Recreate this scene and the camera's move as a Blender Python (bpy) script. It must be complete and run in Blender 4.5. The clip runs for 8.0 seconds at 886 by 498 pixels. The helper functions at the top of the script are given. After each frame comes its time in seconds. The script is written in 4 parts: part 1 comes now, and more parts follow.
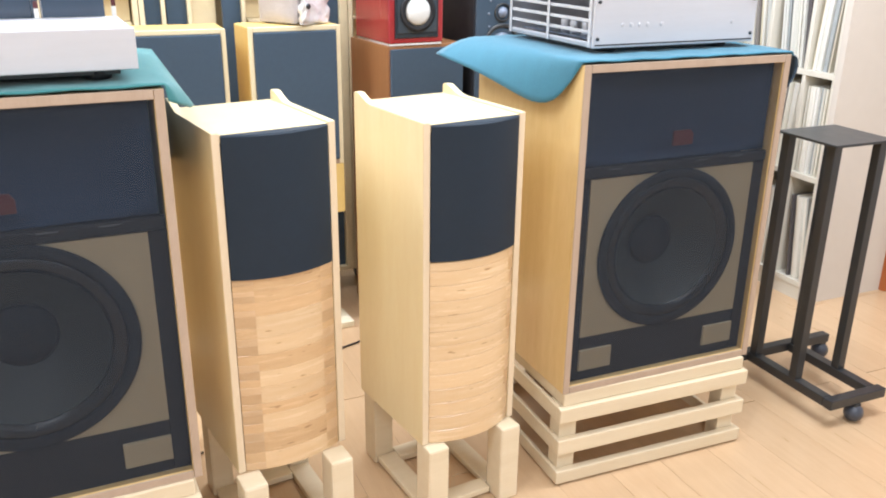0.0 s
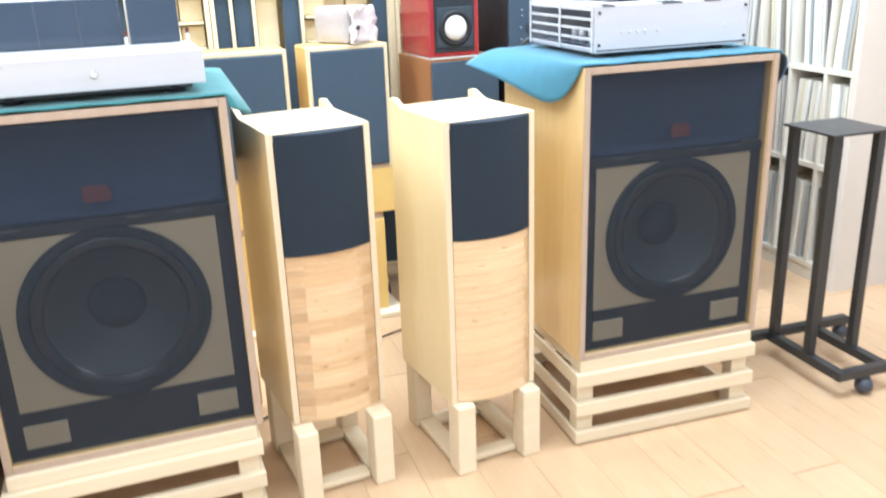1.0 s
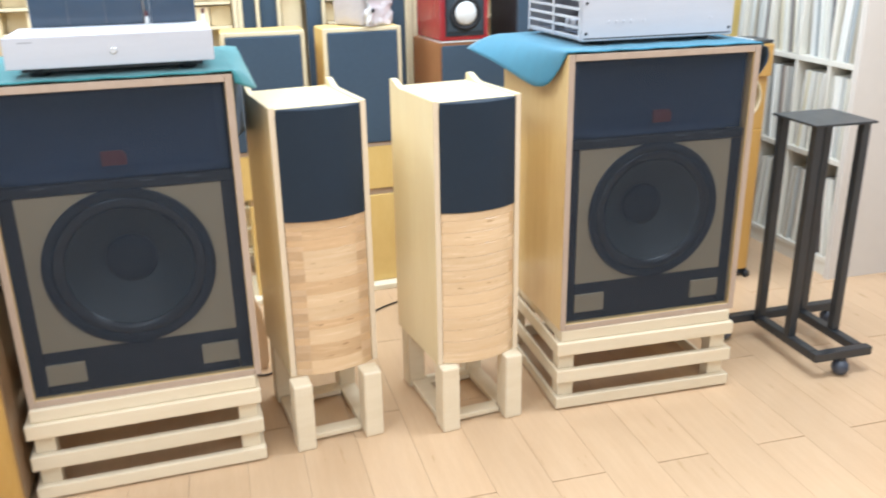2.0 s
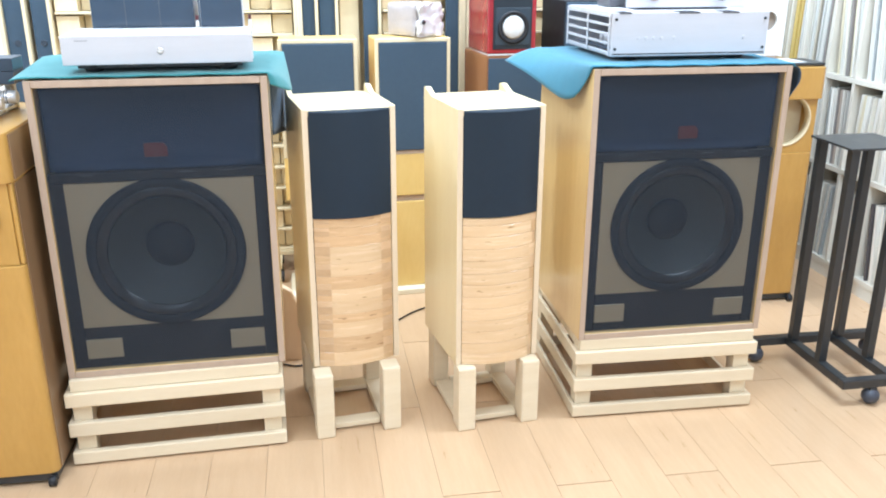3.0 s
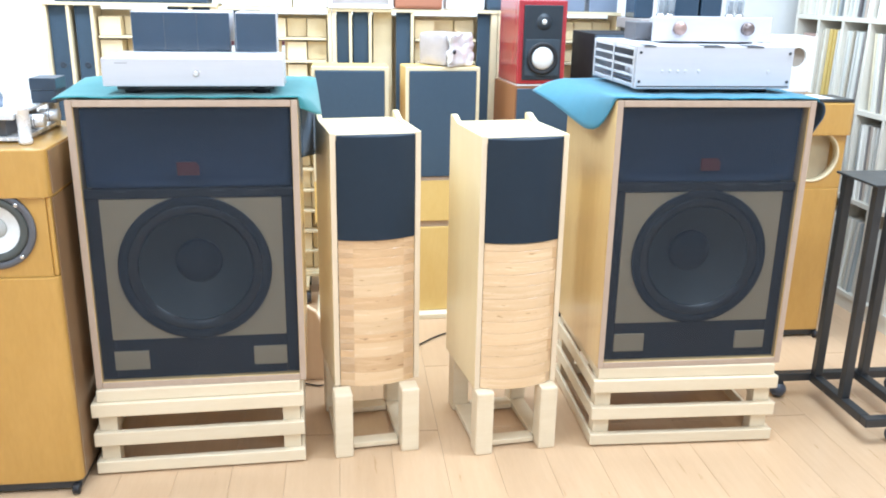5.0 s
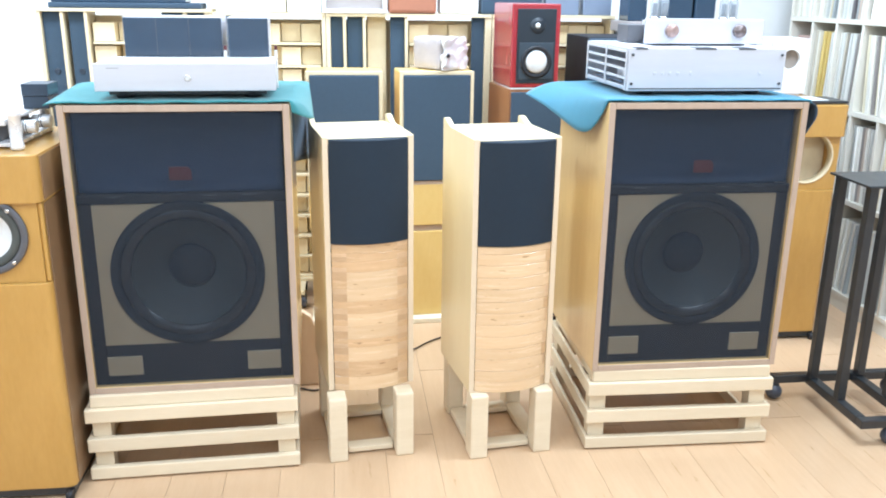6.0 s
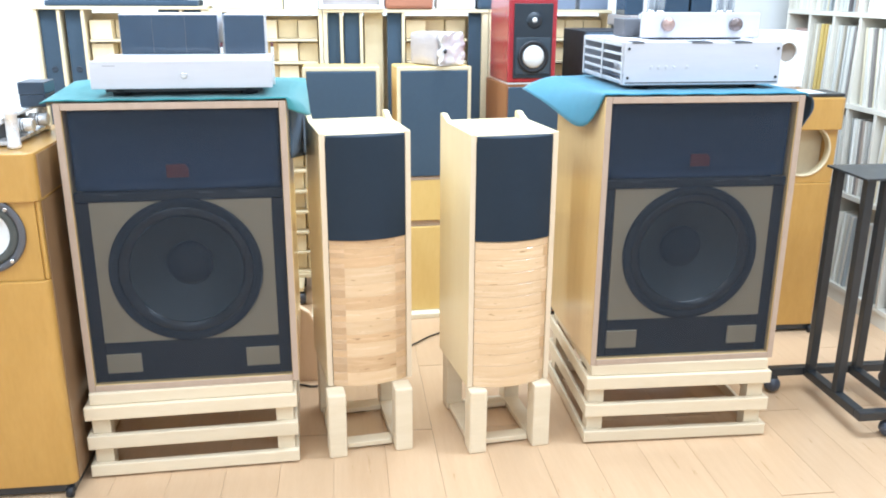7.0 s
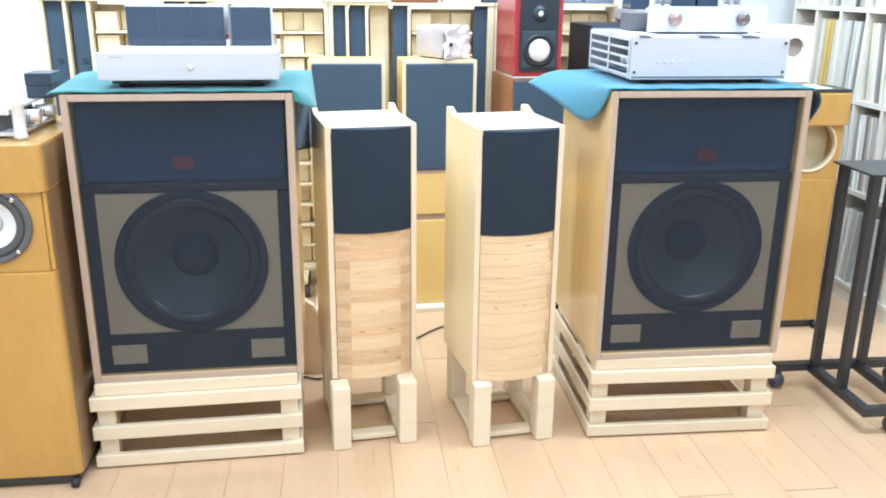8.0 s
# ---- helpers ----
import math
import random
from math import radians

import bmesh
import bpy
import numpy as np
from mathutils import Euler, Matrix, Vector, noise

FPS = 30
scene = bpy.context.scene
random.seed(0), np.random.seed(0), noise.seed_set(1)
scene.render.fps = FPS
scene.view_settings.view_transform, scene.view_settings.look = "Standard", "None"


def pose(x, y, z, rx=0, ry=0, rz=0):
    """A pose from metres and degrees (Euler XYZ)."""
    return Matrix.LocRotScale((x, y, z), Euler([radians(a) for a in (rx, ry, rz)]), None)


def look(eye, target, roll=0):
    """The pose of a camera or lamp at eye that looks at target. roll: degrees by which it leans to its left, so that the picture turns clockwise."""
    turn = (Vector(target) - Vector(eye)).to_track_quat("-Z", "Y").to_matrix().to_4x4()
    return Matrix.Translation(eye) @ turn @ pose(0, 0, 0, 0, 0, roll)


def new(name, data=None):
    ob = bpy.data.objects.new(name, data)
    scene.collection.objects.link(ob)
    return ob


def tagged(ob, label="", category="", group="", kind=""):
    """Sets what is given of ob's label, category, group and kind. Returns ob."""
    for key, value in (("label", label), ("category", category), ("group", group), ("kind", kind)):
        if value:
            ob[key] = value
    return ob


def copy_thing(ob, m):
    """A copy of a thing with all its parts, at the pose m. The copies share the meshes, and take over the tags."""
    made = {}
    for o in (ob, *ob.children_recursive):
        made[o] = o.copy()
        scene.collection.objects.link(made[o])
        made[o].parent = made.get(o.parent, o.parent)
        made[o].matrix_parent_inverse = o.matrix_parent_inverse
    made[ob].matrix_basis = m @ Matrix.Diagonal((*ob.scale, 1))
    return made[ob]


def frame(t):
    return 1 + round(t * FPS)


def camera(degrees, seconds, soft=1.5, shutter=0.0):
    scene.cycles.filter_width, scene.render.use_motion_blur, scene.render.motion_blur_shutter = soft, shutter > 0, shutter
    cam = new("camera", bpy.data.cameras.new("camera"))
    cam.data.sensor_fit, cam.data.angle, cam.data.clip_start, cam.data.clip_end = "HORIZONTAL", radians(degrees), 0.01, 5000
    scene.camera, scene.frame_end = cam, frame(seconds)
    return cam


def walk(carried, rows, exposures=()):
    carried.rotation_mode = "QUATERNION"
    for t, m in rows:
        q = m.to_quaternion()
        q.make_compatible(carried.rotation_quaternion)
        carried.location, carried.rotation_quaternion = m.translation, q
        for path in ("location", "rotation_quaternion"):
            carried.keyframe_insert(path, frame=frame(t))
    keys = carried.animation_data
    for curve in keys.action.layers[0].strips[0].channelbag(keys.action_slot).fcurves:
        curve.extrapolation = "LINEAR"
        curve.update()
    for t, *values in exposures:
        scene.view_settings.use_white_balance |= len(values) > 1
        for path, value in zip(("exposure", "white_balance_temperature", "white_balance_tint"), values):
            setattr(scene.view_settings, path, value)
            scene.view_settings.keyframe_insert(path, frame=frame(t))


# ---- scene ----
cam = camera(55.2, 8.0, soft=1.9, shutter=0.5)
PATH = [
    (0, (0.004, 0.007, 1.277), (0.753, 1.727, 0.583), 0.7),
    (0.2, (0.028, -0.051, 1.288), (0.741, 1.688, 0.605), 0.0),
    (0.5, (0.035, -0.134, 1.3), (0.701, 1.637, 0.652), -1.6),
    (0.7, (0.023, -0.203, 1.288), (0.65, 1.594, 0.672), -2.9),
    (1, (0.015, -0.316, 1.292), (0.596, 1.483, 0.639), -2.0),
    (1.2, (0.028, -0.384, 1.29), (0.625, 1.397, 0.605), -1.3),
    (1.5, (0.021, -0.431, 1.302), (0.66, 1.329, 0.599), -1.3),
    (1.8, (0.066, -0.489, 1.308), (0.625, 1.308, 0.632), -1.4),
    (2, (0.099, -0.51, 1.314), (0.581, 1.305, 0.624), -1.0),
    (2.2, (0.137, -0.539, 1.310), (0.532, 1.291, 0.608), -1.0),
    (3.3, (0.253, -0.645, 1.308), (0.538, 1.233, 0.679), 0.2),
    (3.5, (0.259, -0.654, 1.308), (0.53, 1.23, 0.695), 0.3),
    (4, (0.253, -0.666, 1.306), (0.514, 1.225, 0.708), 0.6),
    (4.5, (0.257, -0.67, 1.305), (0.507, 1.224, 0.713), 1.0),
    (4.7, (0.257, -0.669, 1.306), (0.496, 1.227, 0.715), 1.1),
    (5.8, (0.271, -0.671, 1.307), (0.488, 1.229, 0.723), 0.9),
    (6, (0.276, -0.671, 1.302), (0.504, 1.23, 0.723), 0.7),
    (6.5, (0.282, -0.674, 1.301), (0.509, 1.227, 0.724), 0.4),
    (7, (0.283, -0.675, 1.303), (0.51, 1.222, 0.714), 0.3),
    (7.5, (0.277, -0.673, 1.303), (0.512, 1.222, 0.709), 0.3),
    (8, (0.275, -0.675, 1.302), (0.496, 1.219, 0.699), 0.6),
]
EXPOSURES = [(0, -0.35, 5980, 11), (0.5, -0.14, 5720, 7), (1.0, -0.05, 5560, 7), (1.5, -0.24, 5500, 7), (2.0, -0.37, 5570, 7), (3.3, -0.13, 5290, 5), (8.0, -0.13, 5260, 5)]
walk(cam, [(t, look(eye, target, roll)) for t, eye, target, roll in PATH], EXPOSURES)

# ---- light ----
world = bpy.data.worlds.new("room_air")
scene.world = world
world.use_nodes = True
world.node_tree.nodes["Background"].inputs[0].default_value = (0.9, 0.95, 1.0, 1)
world.node_tree.nodes["Background"].inputs[1].default_value = 0.3
LAMPS = [(-0.75, 0.35, 36.0), (1.35, -0.4, 42.0), (-1.0, 2.2, 57.0), (0.75, 2.45, 50.0), (-0.3, -1.7, 34.0), (1.75, 1.35, 58.0)]
for lx, ly, watts in LAMPS:
    lamp = bpy.data.lights.new("tube_light", "AREA")
    lamp.shape, lamp.size, lamp.size_y, lamp.energy, lamp.color = "RECTANGLE", 1.2, 0.5, watts, (0.95, 0.98, 1.0)
    new("tube_light", lamp).matrix_world = pose(lx, ly, 2.46)


# ---- materials ----
def material(name, colour, rough=0.5, metal=0.0, second=None, grain=(1, 1, 1), scale=8.0, bump=0.05, vary=0.0, coat=0.0, sheen=0.0):
    """Principled surface: two-scale noise between two colours, fine relief, and a tone of its own for each object."""
    m = bpy.data.materials.new(name)
    m.use_nodes = True
    nt = m.node_tree
    b = nt.nodes["Principled BSDF"]
    b.inputs["Metallic"].default_value = metal
    b.inputs["Coat Weight"].default_value = coat
    b.inputs["Coat Roughness"].default_value = 0.17
    b.inputs["Sheen Weight"].default_value = sheen
    second = second or tuple(c * 0.86 for c in colour)

    def node(kind, **values):
        n = nt.nodes.new(kind)
        for k, v in values.items():
            n.inputs[k].default_value = v
        return n

    tex = node("ShaderNodeTexCoord")
    mapping = node("ShaderNodeMapping", Scale=grain)
    nt.links.new(tex.outputs["Object"], mapping.inputs["Vector"])
    info = node("ShaderNodeObjectInfo")
    shift = node("ShaderNodeVectorMath")
    shift.operation = "ADD"
    nt.links.new(mapping.outputs[0], shift.inputs[0])
    nt.links.new(info.outputs["Random"], shift.inputs[1])
    broad = node("ShaderNodeTexNoise", Scale=scale, Detail=4.0, Roughness=0.6)
    fine = node("ShaderNodeTexNoise", Scale=scale * 9, Detail=3.0, Roughness=0.6)
    for n in (broad, fine):
        nt.links.new(shift.outputs[0], n.inputs["Vector"])
    mix = node("ShaderNodeMix")
    mix.data_type = "FLOAT"
    mix.inputs[0].default_value = 0.35
    nt.links.new(broad.outputs[0], mix.inputs[2])
    nt.links.new(fine.outputs[0], mix.inputs[3])
    ramp = node("ShaderNodeValToRGB")
    ramp.color_ramp.elements[0].position, ramp.color_ramp.elements[1].position = 0.32, 0.68
    ramp.color_ramp.elements[0].color, ramp.color_ramp.elements[1].color = (*second, 1), (*colour, 1)
    nt.links.new(mix.outputs[0], ramp.inputs[0])
    out = ramp.outputs[0]
    if vary:
        tone = node("ShaderNodeMapRange", **{"To Min": 1 - vary, "To Max": 1 + vary * 0.6})
        nt.links.new(info.outputs["Random"], tone.inputs[0])
        hsv = node("ShaderNodeHueSaturation")
        nt.links.new(out, hsv.inputs["Color"])
        nt.links.new(tone.outputs[0], hsv.inputs["Value"])
        out = hsv.outputs[0]
    nt.links.new(out, b.inputs["Base Color"])
    spread = node("ShaderNodeMapRange", **{"To Min": max(0.02, rough - 0.07), "To Max": min(1.0, rough + 0.07)})
    nt.links.new(broad.outputs[0], spread.inputs[0])
    nt.links.new(spread.outputs[0], b.inputs["Roughness"])
    if bump:
        relief = node("ShaderNodeBump", Strength=bump, Distance=0.002)
        nt.links.new(fine.outputs[0], relief.inputs["Height"])
        nt.links.new(relief.outputs[0], b.inputs["Normal"])
    return m


def flecked(m, dark, stretch, low, high):
    """Sparse dark grain flecks on a wood, drawn out along its grain."""
    nt = m.node_tree
    b = nt.nodes["Principled BSDF"]
    plain = b.inputs["Base Color"].links[0].from_socket
    tex = nt.nodes.new("ShaderNodeTexCoord")
    info = nt.nodes.new("ShaderNodeObjectInfo")
    mapping = nt.nodes.new("ShaderNodeMapping")
    mapping.inputs["Scale"].default_value = stretch
    spread = nt.nodes.new("ShaderNodeVectorMath")
    spread.operation = "MULTIPLY_ADD"
    spread.inputs[1].default_value = (37, 37, 37)
    nt.links.new(tex.outputs["Object"], mapping.inputs["Vector"])
    nt.links.new(info.outputs["Random"], spread.inputs[0])
    nt.links.new(mapping.outputs[0], spread.inputs[2])
    flecks = nt.nodes.new("ShaderNodeTexNoise")
    flecks.inputs["Scale"].default_value, flecks.inputs["Detail"].default_value = 1.0, 1.5
    nt.links.new(spread.outputs[0], flecks.inputs["Vector"])
    level = nt.nodes.new("ShaderNodeMapRange")
    level.inputs["From Min"].default_value, level.inputs["From Max"].default_value, level.inputs["To Max"].default_value = low, high, 0.75
    nt.links.new(flecks.outputs[0], level.inputs[0])
    mix = nt.nodes.new("ShaderNodeMix")
    mix.data_type = "RGBA"
    mix.inputs[7].default_value = (*dark, 1)
    nt.links.new(level.outputs[0], mix.inputs[0])
    nt.links.new(plain, mix.inputs[6])
    nt.links.new(mix.outputs[2], b.inputs["Base Color"])


def tinted(name, stops, rough=0.5):
    """A material whose colour differs from object to object, picked from a row of colours."""
    m = material(name, (0.8, 0.8, 0.8), rough, bump=0.02)
    nt = m.node_tree
    b = nt.nodes["Principled BSDF"]
    info = nt.nodes.new("ShaderNodeObjectInfo")
    ramp = nt.nodes.new("ShaderNodeValToRGB")
    ramp.color_ramp.interpolation = "CONSTANT"
    els = ramp.color_ramp.elements
    while len(els) < len(stops):
        els.new(0.5)
    for i, c in enumerate(stops):
        els[i].position = i / len(stops)
        els[i].color = (c[0], c[1] * 0.975, c[2] * 0.90, 1)
    nt.links.new(info.outputs["Random"], ramp.inputs[0])
    nt.links.new(ramp.outputs[0], b.inputs["Base Color"])
    return m


def see_through(name, colour, clear, rough=0.9):
    """Woven cloth or smoked plastic that lets part of the light pass."""
    m = material(name, colour, rough, second=tuple(v * 0.95 for v in colour), bump=0.0, scale=12)
    nt = m.node_tree
    b = nt.nodes["Principled BSDF"]
    gap = nt.nodes.new("ShaderNodeBsdfTransparent")
    mix = nt.nodes.new("ShaderNodeMixShader")
    mix.inputs[0].default_value = clear
    nt.links.new(b.outputs[0], mix.inputs[1])
    nt.links.new(gap.outputs[0], mix.inputs[2])
    nt.links.new(mix.outputs[0], nt.nodes["Material Output"].inputs[0])
    return m


BIRCH = material("birch_veneer", (0.78, 0.565, 0.265), 0.30, second=(0.69, 0.47, 0.19), grain=(6, 6, 0.7), scale=5, coat=0.7)
BIRCH_PALE = material("pale_birch", (0.86, 0.725, 0.445), 0.34, second=(0.815, 0.655, 0.37), grain=(6, 6, 0.8), scale=5, coat=0.5)
EDGE = material("pale_pinkish_edging", (0.78, 0.645, 0.46), 0.45, second=(0.71, 0.57, 0.39), grain=(8, 8, 1), scale=6)
TAN = material("tan_edging", (0.49, 0.375, 0.285), 0.5, second=(0.43, 0.32, 0.235), grain=(4, 4, 1), scale=12)
PINE = material("pale_pine", (0.80, 0.685, 0.495), 0.5, second=(0.74, 0.615, 0.42), grain=(1, 8, 8), scale=4, vary=0.06)
STRIP = material("laminated_maple", (0.71, 0.485, 0.265), 0.26, second=(0.59, 0.375, 0.19), grain=(1.6, 6, 20), scale=3.5, vary=0.08, coat=0.8)
STRIP_PALE = material("pale_laminated_maple", (0.765, 0.565, 0.345), 0.26, second=(0.69, 0.475, 0.26), grain=(1.6, 6, 20), scale=3.5, vary=0.07, coat=0.8)
flecked(STRIP, (0.30, 0.16, 0.06), (26, 26, 150), 0.68, 0.74)
flecked(STRIP_PALE, (0.34, 0.18, 0.07), (26, 26, 150), 0.70, 0.76)
BRIGHT = material("bright_nickel", (0.84, 0.85, 0.87), 0.27, metal=0.35, scale=20, bump=0.0)
DULL = material("dull_brown_felt", (0.30, 0.255, 0.21), 0.9, scale=30)
GREYDARK = material("dark_grey_shell", (0.11, 0.11, 0.12), 0.5, scale=10)
TAUPE = material("taupe_lining", (0.36, 0.32, 0.30), 0.8, scale=8)
STRIP_END = material("end_grain_maple", (0.68, 0.48, 0.285), 0.4, second=(0.60, 0.40, 0.22), grain=(4, 6, 14), scale=6, vary=0.14, coat=0.2)
STRIP_END_DARK = material("dark_end_grain_maple", (0.61, 0.41, 0.23), 0.4, second=(0.53, 0.345, 0.18), grain=(4, 6, 14), scale=6, vary=0.12, coat=0.2)
BALL = material("blue_grey_plastic", (0.055, 0.062, 0.082), 0.35, scale=20)
# darker than the honey body: shade of the cabinets' right sides, put into colour
SHADED_SIDE = material("shaded_brown_side", (0.26, 0.155, 0.075), 0.30, second=(0.20, 0.115, 0.055), grain=(6, 6, 0.7), scale=4, coat=0.6)
PLINTH = material("pale_cream_plinth", (0.86, 0.79, 0.60), 0.45, second=(0.82, 0.74, 0.54), scale=6)
PINK = material("pale_brown_board", (0.84, 0.64, 0.44), 0.5, second=(0.78, 0.57, 0.37), grain=(6, 6, 1), scale=5)
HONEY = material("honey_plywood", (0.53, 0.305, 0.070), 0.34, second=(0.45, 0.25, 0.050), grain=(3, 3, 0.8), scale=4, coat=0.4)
HONEY_PALE = material("pale_honey_plywood", (0.76, 0.55, 0.20), 0.45, second=(0.70, 0.48, 0.15), grain=(3, 3, 0.8), scale=4)
BLOCK = material("diffuser_wood", (0.86, 0.74, 0.49), 0.6, second=(0.79, 0.65, 0.40), grain=(5, 1, 5), scale=5, vary=0.12)
BROWN = material("walnut_side", (0.36, 0.17, 0.07), 0.4, second=(0.28, 0.12, 0.045), grain=(6, 6, 0.8), scale=5)
DOORWOOD = material("orange_door_wood", (0.46, 0.14, 0.035), 0.4, second=(0.36, 0.10, 0.025), grain=(8, 8, 0.7), scale=4)
RED = material("red_lacquer", (0.36, 0.028, 0.035), 0.25, second=(0.30, 0.02, 0.028), grain=(5, 5, 1), scale=3, coat=0.5)
CLOTH_NAVY = material("navy_grille_cloth", (0.050, 0.080, 0.118), 0.95, second=(0.042, 0.068, 0.102), scale=60, bump=0.15, sheen=0.1)
CLOTH_BLACK = material("black_grille_cloth", (0.015, 0.027, 0.044), 0.6, second=(0.012, 0.022, 0.037), scale=60, bump=0.15)
CLOTH_BLACK.node_tree.nodes["Principled BSDF"].inputs["Specular IOR Level"].default_value = 0.3
GRILLE = see_through("thin_grille_cloth", (0.026, 0.036, 0.053), 0.55)
BAFFLE = material("black_baffle", (0.012, 0.013, 0.018), 0.7, scale=30, bump=0.0)
PLATE = material("drab_baffle_plate", (0.43, 0.365, 0.245), 0.7, second=(0.40, 0.335, 0.22), scale=20)
CONE = material("dark_paper_cone", (0.026, 0.034, 0.037), 0.6, second=(0.022, 0.029, 0.032), scale=25, bump=0.0)
RUBBER = material("black_rubber", (0.012, 0.013, 0.017), 0.55, scale=30)
RING = material("matt_black_surround", (0.011, 0.014, 0.020), 0.85, scale=30, bump=0.0)
SLOT = material("matt_black_slot", (0.008, 0.009, 0.012), 1.0, scale=30)
SLOT.node_tree.nodes["Principled BSDF"].inputs["Specular IOR Level"].default_value = 0.05
BLUE_LINING = material("dull_blue_lining", (0.019, 0.039, 0.085), 0.8, second=(0.016, 0.033, 0.074), scale=6)
SLATE = material("slate_black_front", (0.020, 0.028, 0.038), 0.4, scale=20)
SLATE_LIGHT = material("slate_grey_plate", (0.045, 0.062, 0.080), 0.35, scale=20)
FOAM = material("grey_green_foam", (0.085, 0.090, 0.082), 0.8, scale=30)
CLEAR = see_through("clear_valve_glass", (0.45, 0.50, 0.55), 0.6, 0.08)
WRAP = material("mauve_grey_wrap", (0.50, 0.455, 0.45), 0.3, second=(0.41, 0.37, 0.37), scale=18, bump=0.7, coat=0.5)
SLATE_BLUE = material("slate_blue_plastic", (0.030, 0.045, 0.068), 0.35, second=(0.025, 0.038, 0.058), scale=15, bump=0.02)
GLOSS_RING = material("glossy_black_surround", (0.011, 0.014, 0.018), 0.24, scale=30, bump=0.0)
COPPER_DARK = material("dark_bronze_knob", (0.20, 0.16, 0.15), 0.25, metal=0.6, scale=20, bump=0.02)
BADGE = material("red_badge", (0.10, 0.020, 0.024), 0.4, scale=60)
IRON = material("black_painted_steel", (0.026, 0.029, 0.033), 0.42, second=(0.020, 0.023, 0.026), scale=20, bump=0.04, coat=0.25)
SILVER = material("brushed_aluminium", (0.635, 0.635, 0.67), 0.42, metal=0.3, second=(0.595, 0.595, 0.63), grain=(1, 12, 12), scale=6, bump=0.02)
SILVER_DARK = material("grey_print", (0.42, 0.42, 0.45), 0.5, scale=20, bump=0.0)
CHROME = material("polished_chrome", (0.85, 0.86, 0.88), 0.12, metal=1.0, scale=10, bump=0.0)
COPPER = material("copper_knob", (0.40, 0.28, 0.24), 0.3, metal=0.5, scale=20, bump=0.02)
SMOKE = material("smoked_acrylic", (0.032, 0.058, 0.095), 0.05, second=(0.027, 0.050, 0.084), scale=3, bump=0.0, coat=0.3)
WHITE = material("white_paint", (0.82, 0.82, 0.80), 0.5, second=(0.78, 0.78, 0.76), scale=5)
TEAL = material("teal_felt", (0.050, 0.205, 0.215), 0.95, second=(0.040, 0.172, 0.182), scale=30, bump=0.3, sheen=0.2)
BLUE = material("blue_felt", (0.042, 0.178, 0.258), 0.95, second=(0.034, 0.150, 0.220), scale=30, bump=0.3, sheen=0.2)
WALL = material("white_wall", (0.84, 0.84, 0.83), 0.8, second=(0.80, 0.80, 0.79), scale=2, bump=0.1)
BEIGE = material("beige_wall", (0.66, 0.60, 0.53), 0.8, second=(0.62, 0.56, 0.49), scale=2, bump=0.1)
SHELF = material("pale_grey_shelf", (0.77, 0.73, 0.63), 0.55, second=(0.74, 0.70, 0.60), scale=4)
PLANK = material("pale_oak_plank", (0.64, 0.447, 0.268), 0.30, second=(0.58, 0.388, 0.224), grain=(9, 0.8, 1), scale=5, vary=0.045, coat=0.25)
JOINT = material("dark_joint", (0.36, 0.235, 0.14), 0.8)
FOIL = material("crinkled_clear_wrap", (0.84, 0.83, 0.83), 0.2, metal=0.25, scale=14, bump=0.8)
TANBOX = material("brown_leatherette", (0.38, 0.16, 0.09), 0.5, scale=30)
CREAM = material("cream_board", (0.80, 0.68, 0.44), 0.6, scale=5)
GREYGLASS = material("blue_grey_glass", (0.22, 0.26, 0.34), 0.15, scale=4, bump=0.0)
PAPER_CONE = material("white_paper_cone", (0.78, 0.78, 0.76), 0.6, scale=25, bump=0.1)
GREY_CONE = material("grey_paper_cone", (0.50, 0.50, 0.47), 0.6, scale=25, bump=0.1)
TANPINK = material("dull_pink_card", (0.52, 0.36, 0.30), 0.6, scale=8)
YELLOW = material("yellow_sleeve", (0.72, 0.54, 0.16), 0.5, scale=10)
SLEEVE = tinted("record_sleeves", [(0.84, 0.84, 0.81), (0.66, 0.68, 0.68), (0.84, 0.82, 0.75), (0.12, 0.11, 0.12), (0.78, 0.79, 0.79), (0.86, 0.85, 0.82), (0.52, 0.54, 0.55), (0.82, 0.82, 0.80),
                                   (0.78, 0.72, 0.55), (0.84, 0.84, 0.82), (0.72, 0.73, 0.73), (0.84, 0.83, 0.80), (0.52, 0.44, 0.39), (0.87, 0.86, 0.84), (0.40, 0.44, 0.48), (0.78, 0.77, 0.72),
                                   (0.88, 0.88, 0.86), (0.60, 0.56, 0.48), (0.80, 0.81, 0.80), (0.29, 0.27, 0.27), (0.83, 0.84, 0.85), (0.70, 0.71, 0.69)])


# ---- mesh tools ----
def box(x0, x1, y0, y1, z0, z1, bevel=0.0, bm=None):
    own = bmesh.new()
    corners = [own.verts.new((x, y, z)) for x in (x0, x1) for y in (y0, y1) for z in (z0, z1)]
    for f in ((0, 1, 3, 2), (4, 6, 7, 5), (0, 4, 5, 1), (2, 3, 7, 6), (0, 2, 6, 4), (1, 5, 7, 3)):
        own.faces.new([corners[i] for i in f])
    if bevel:
        bmesh.ops.bevel(own, geom=own.edges[:], offset=bevel, segments=2, affect="EDGES", profile=0.6)
    if bm is None:
        return own
    temp = bpy.data.meshes.new("temp")
    own.to_mesh(temp)
    own.free()
    bm.from_mesh(temp)
    bpy.data.meshes.remove(temp)
    return bm


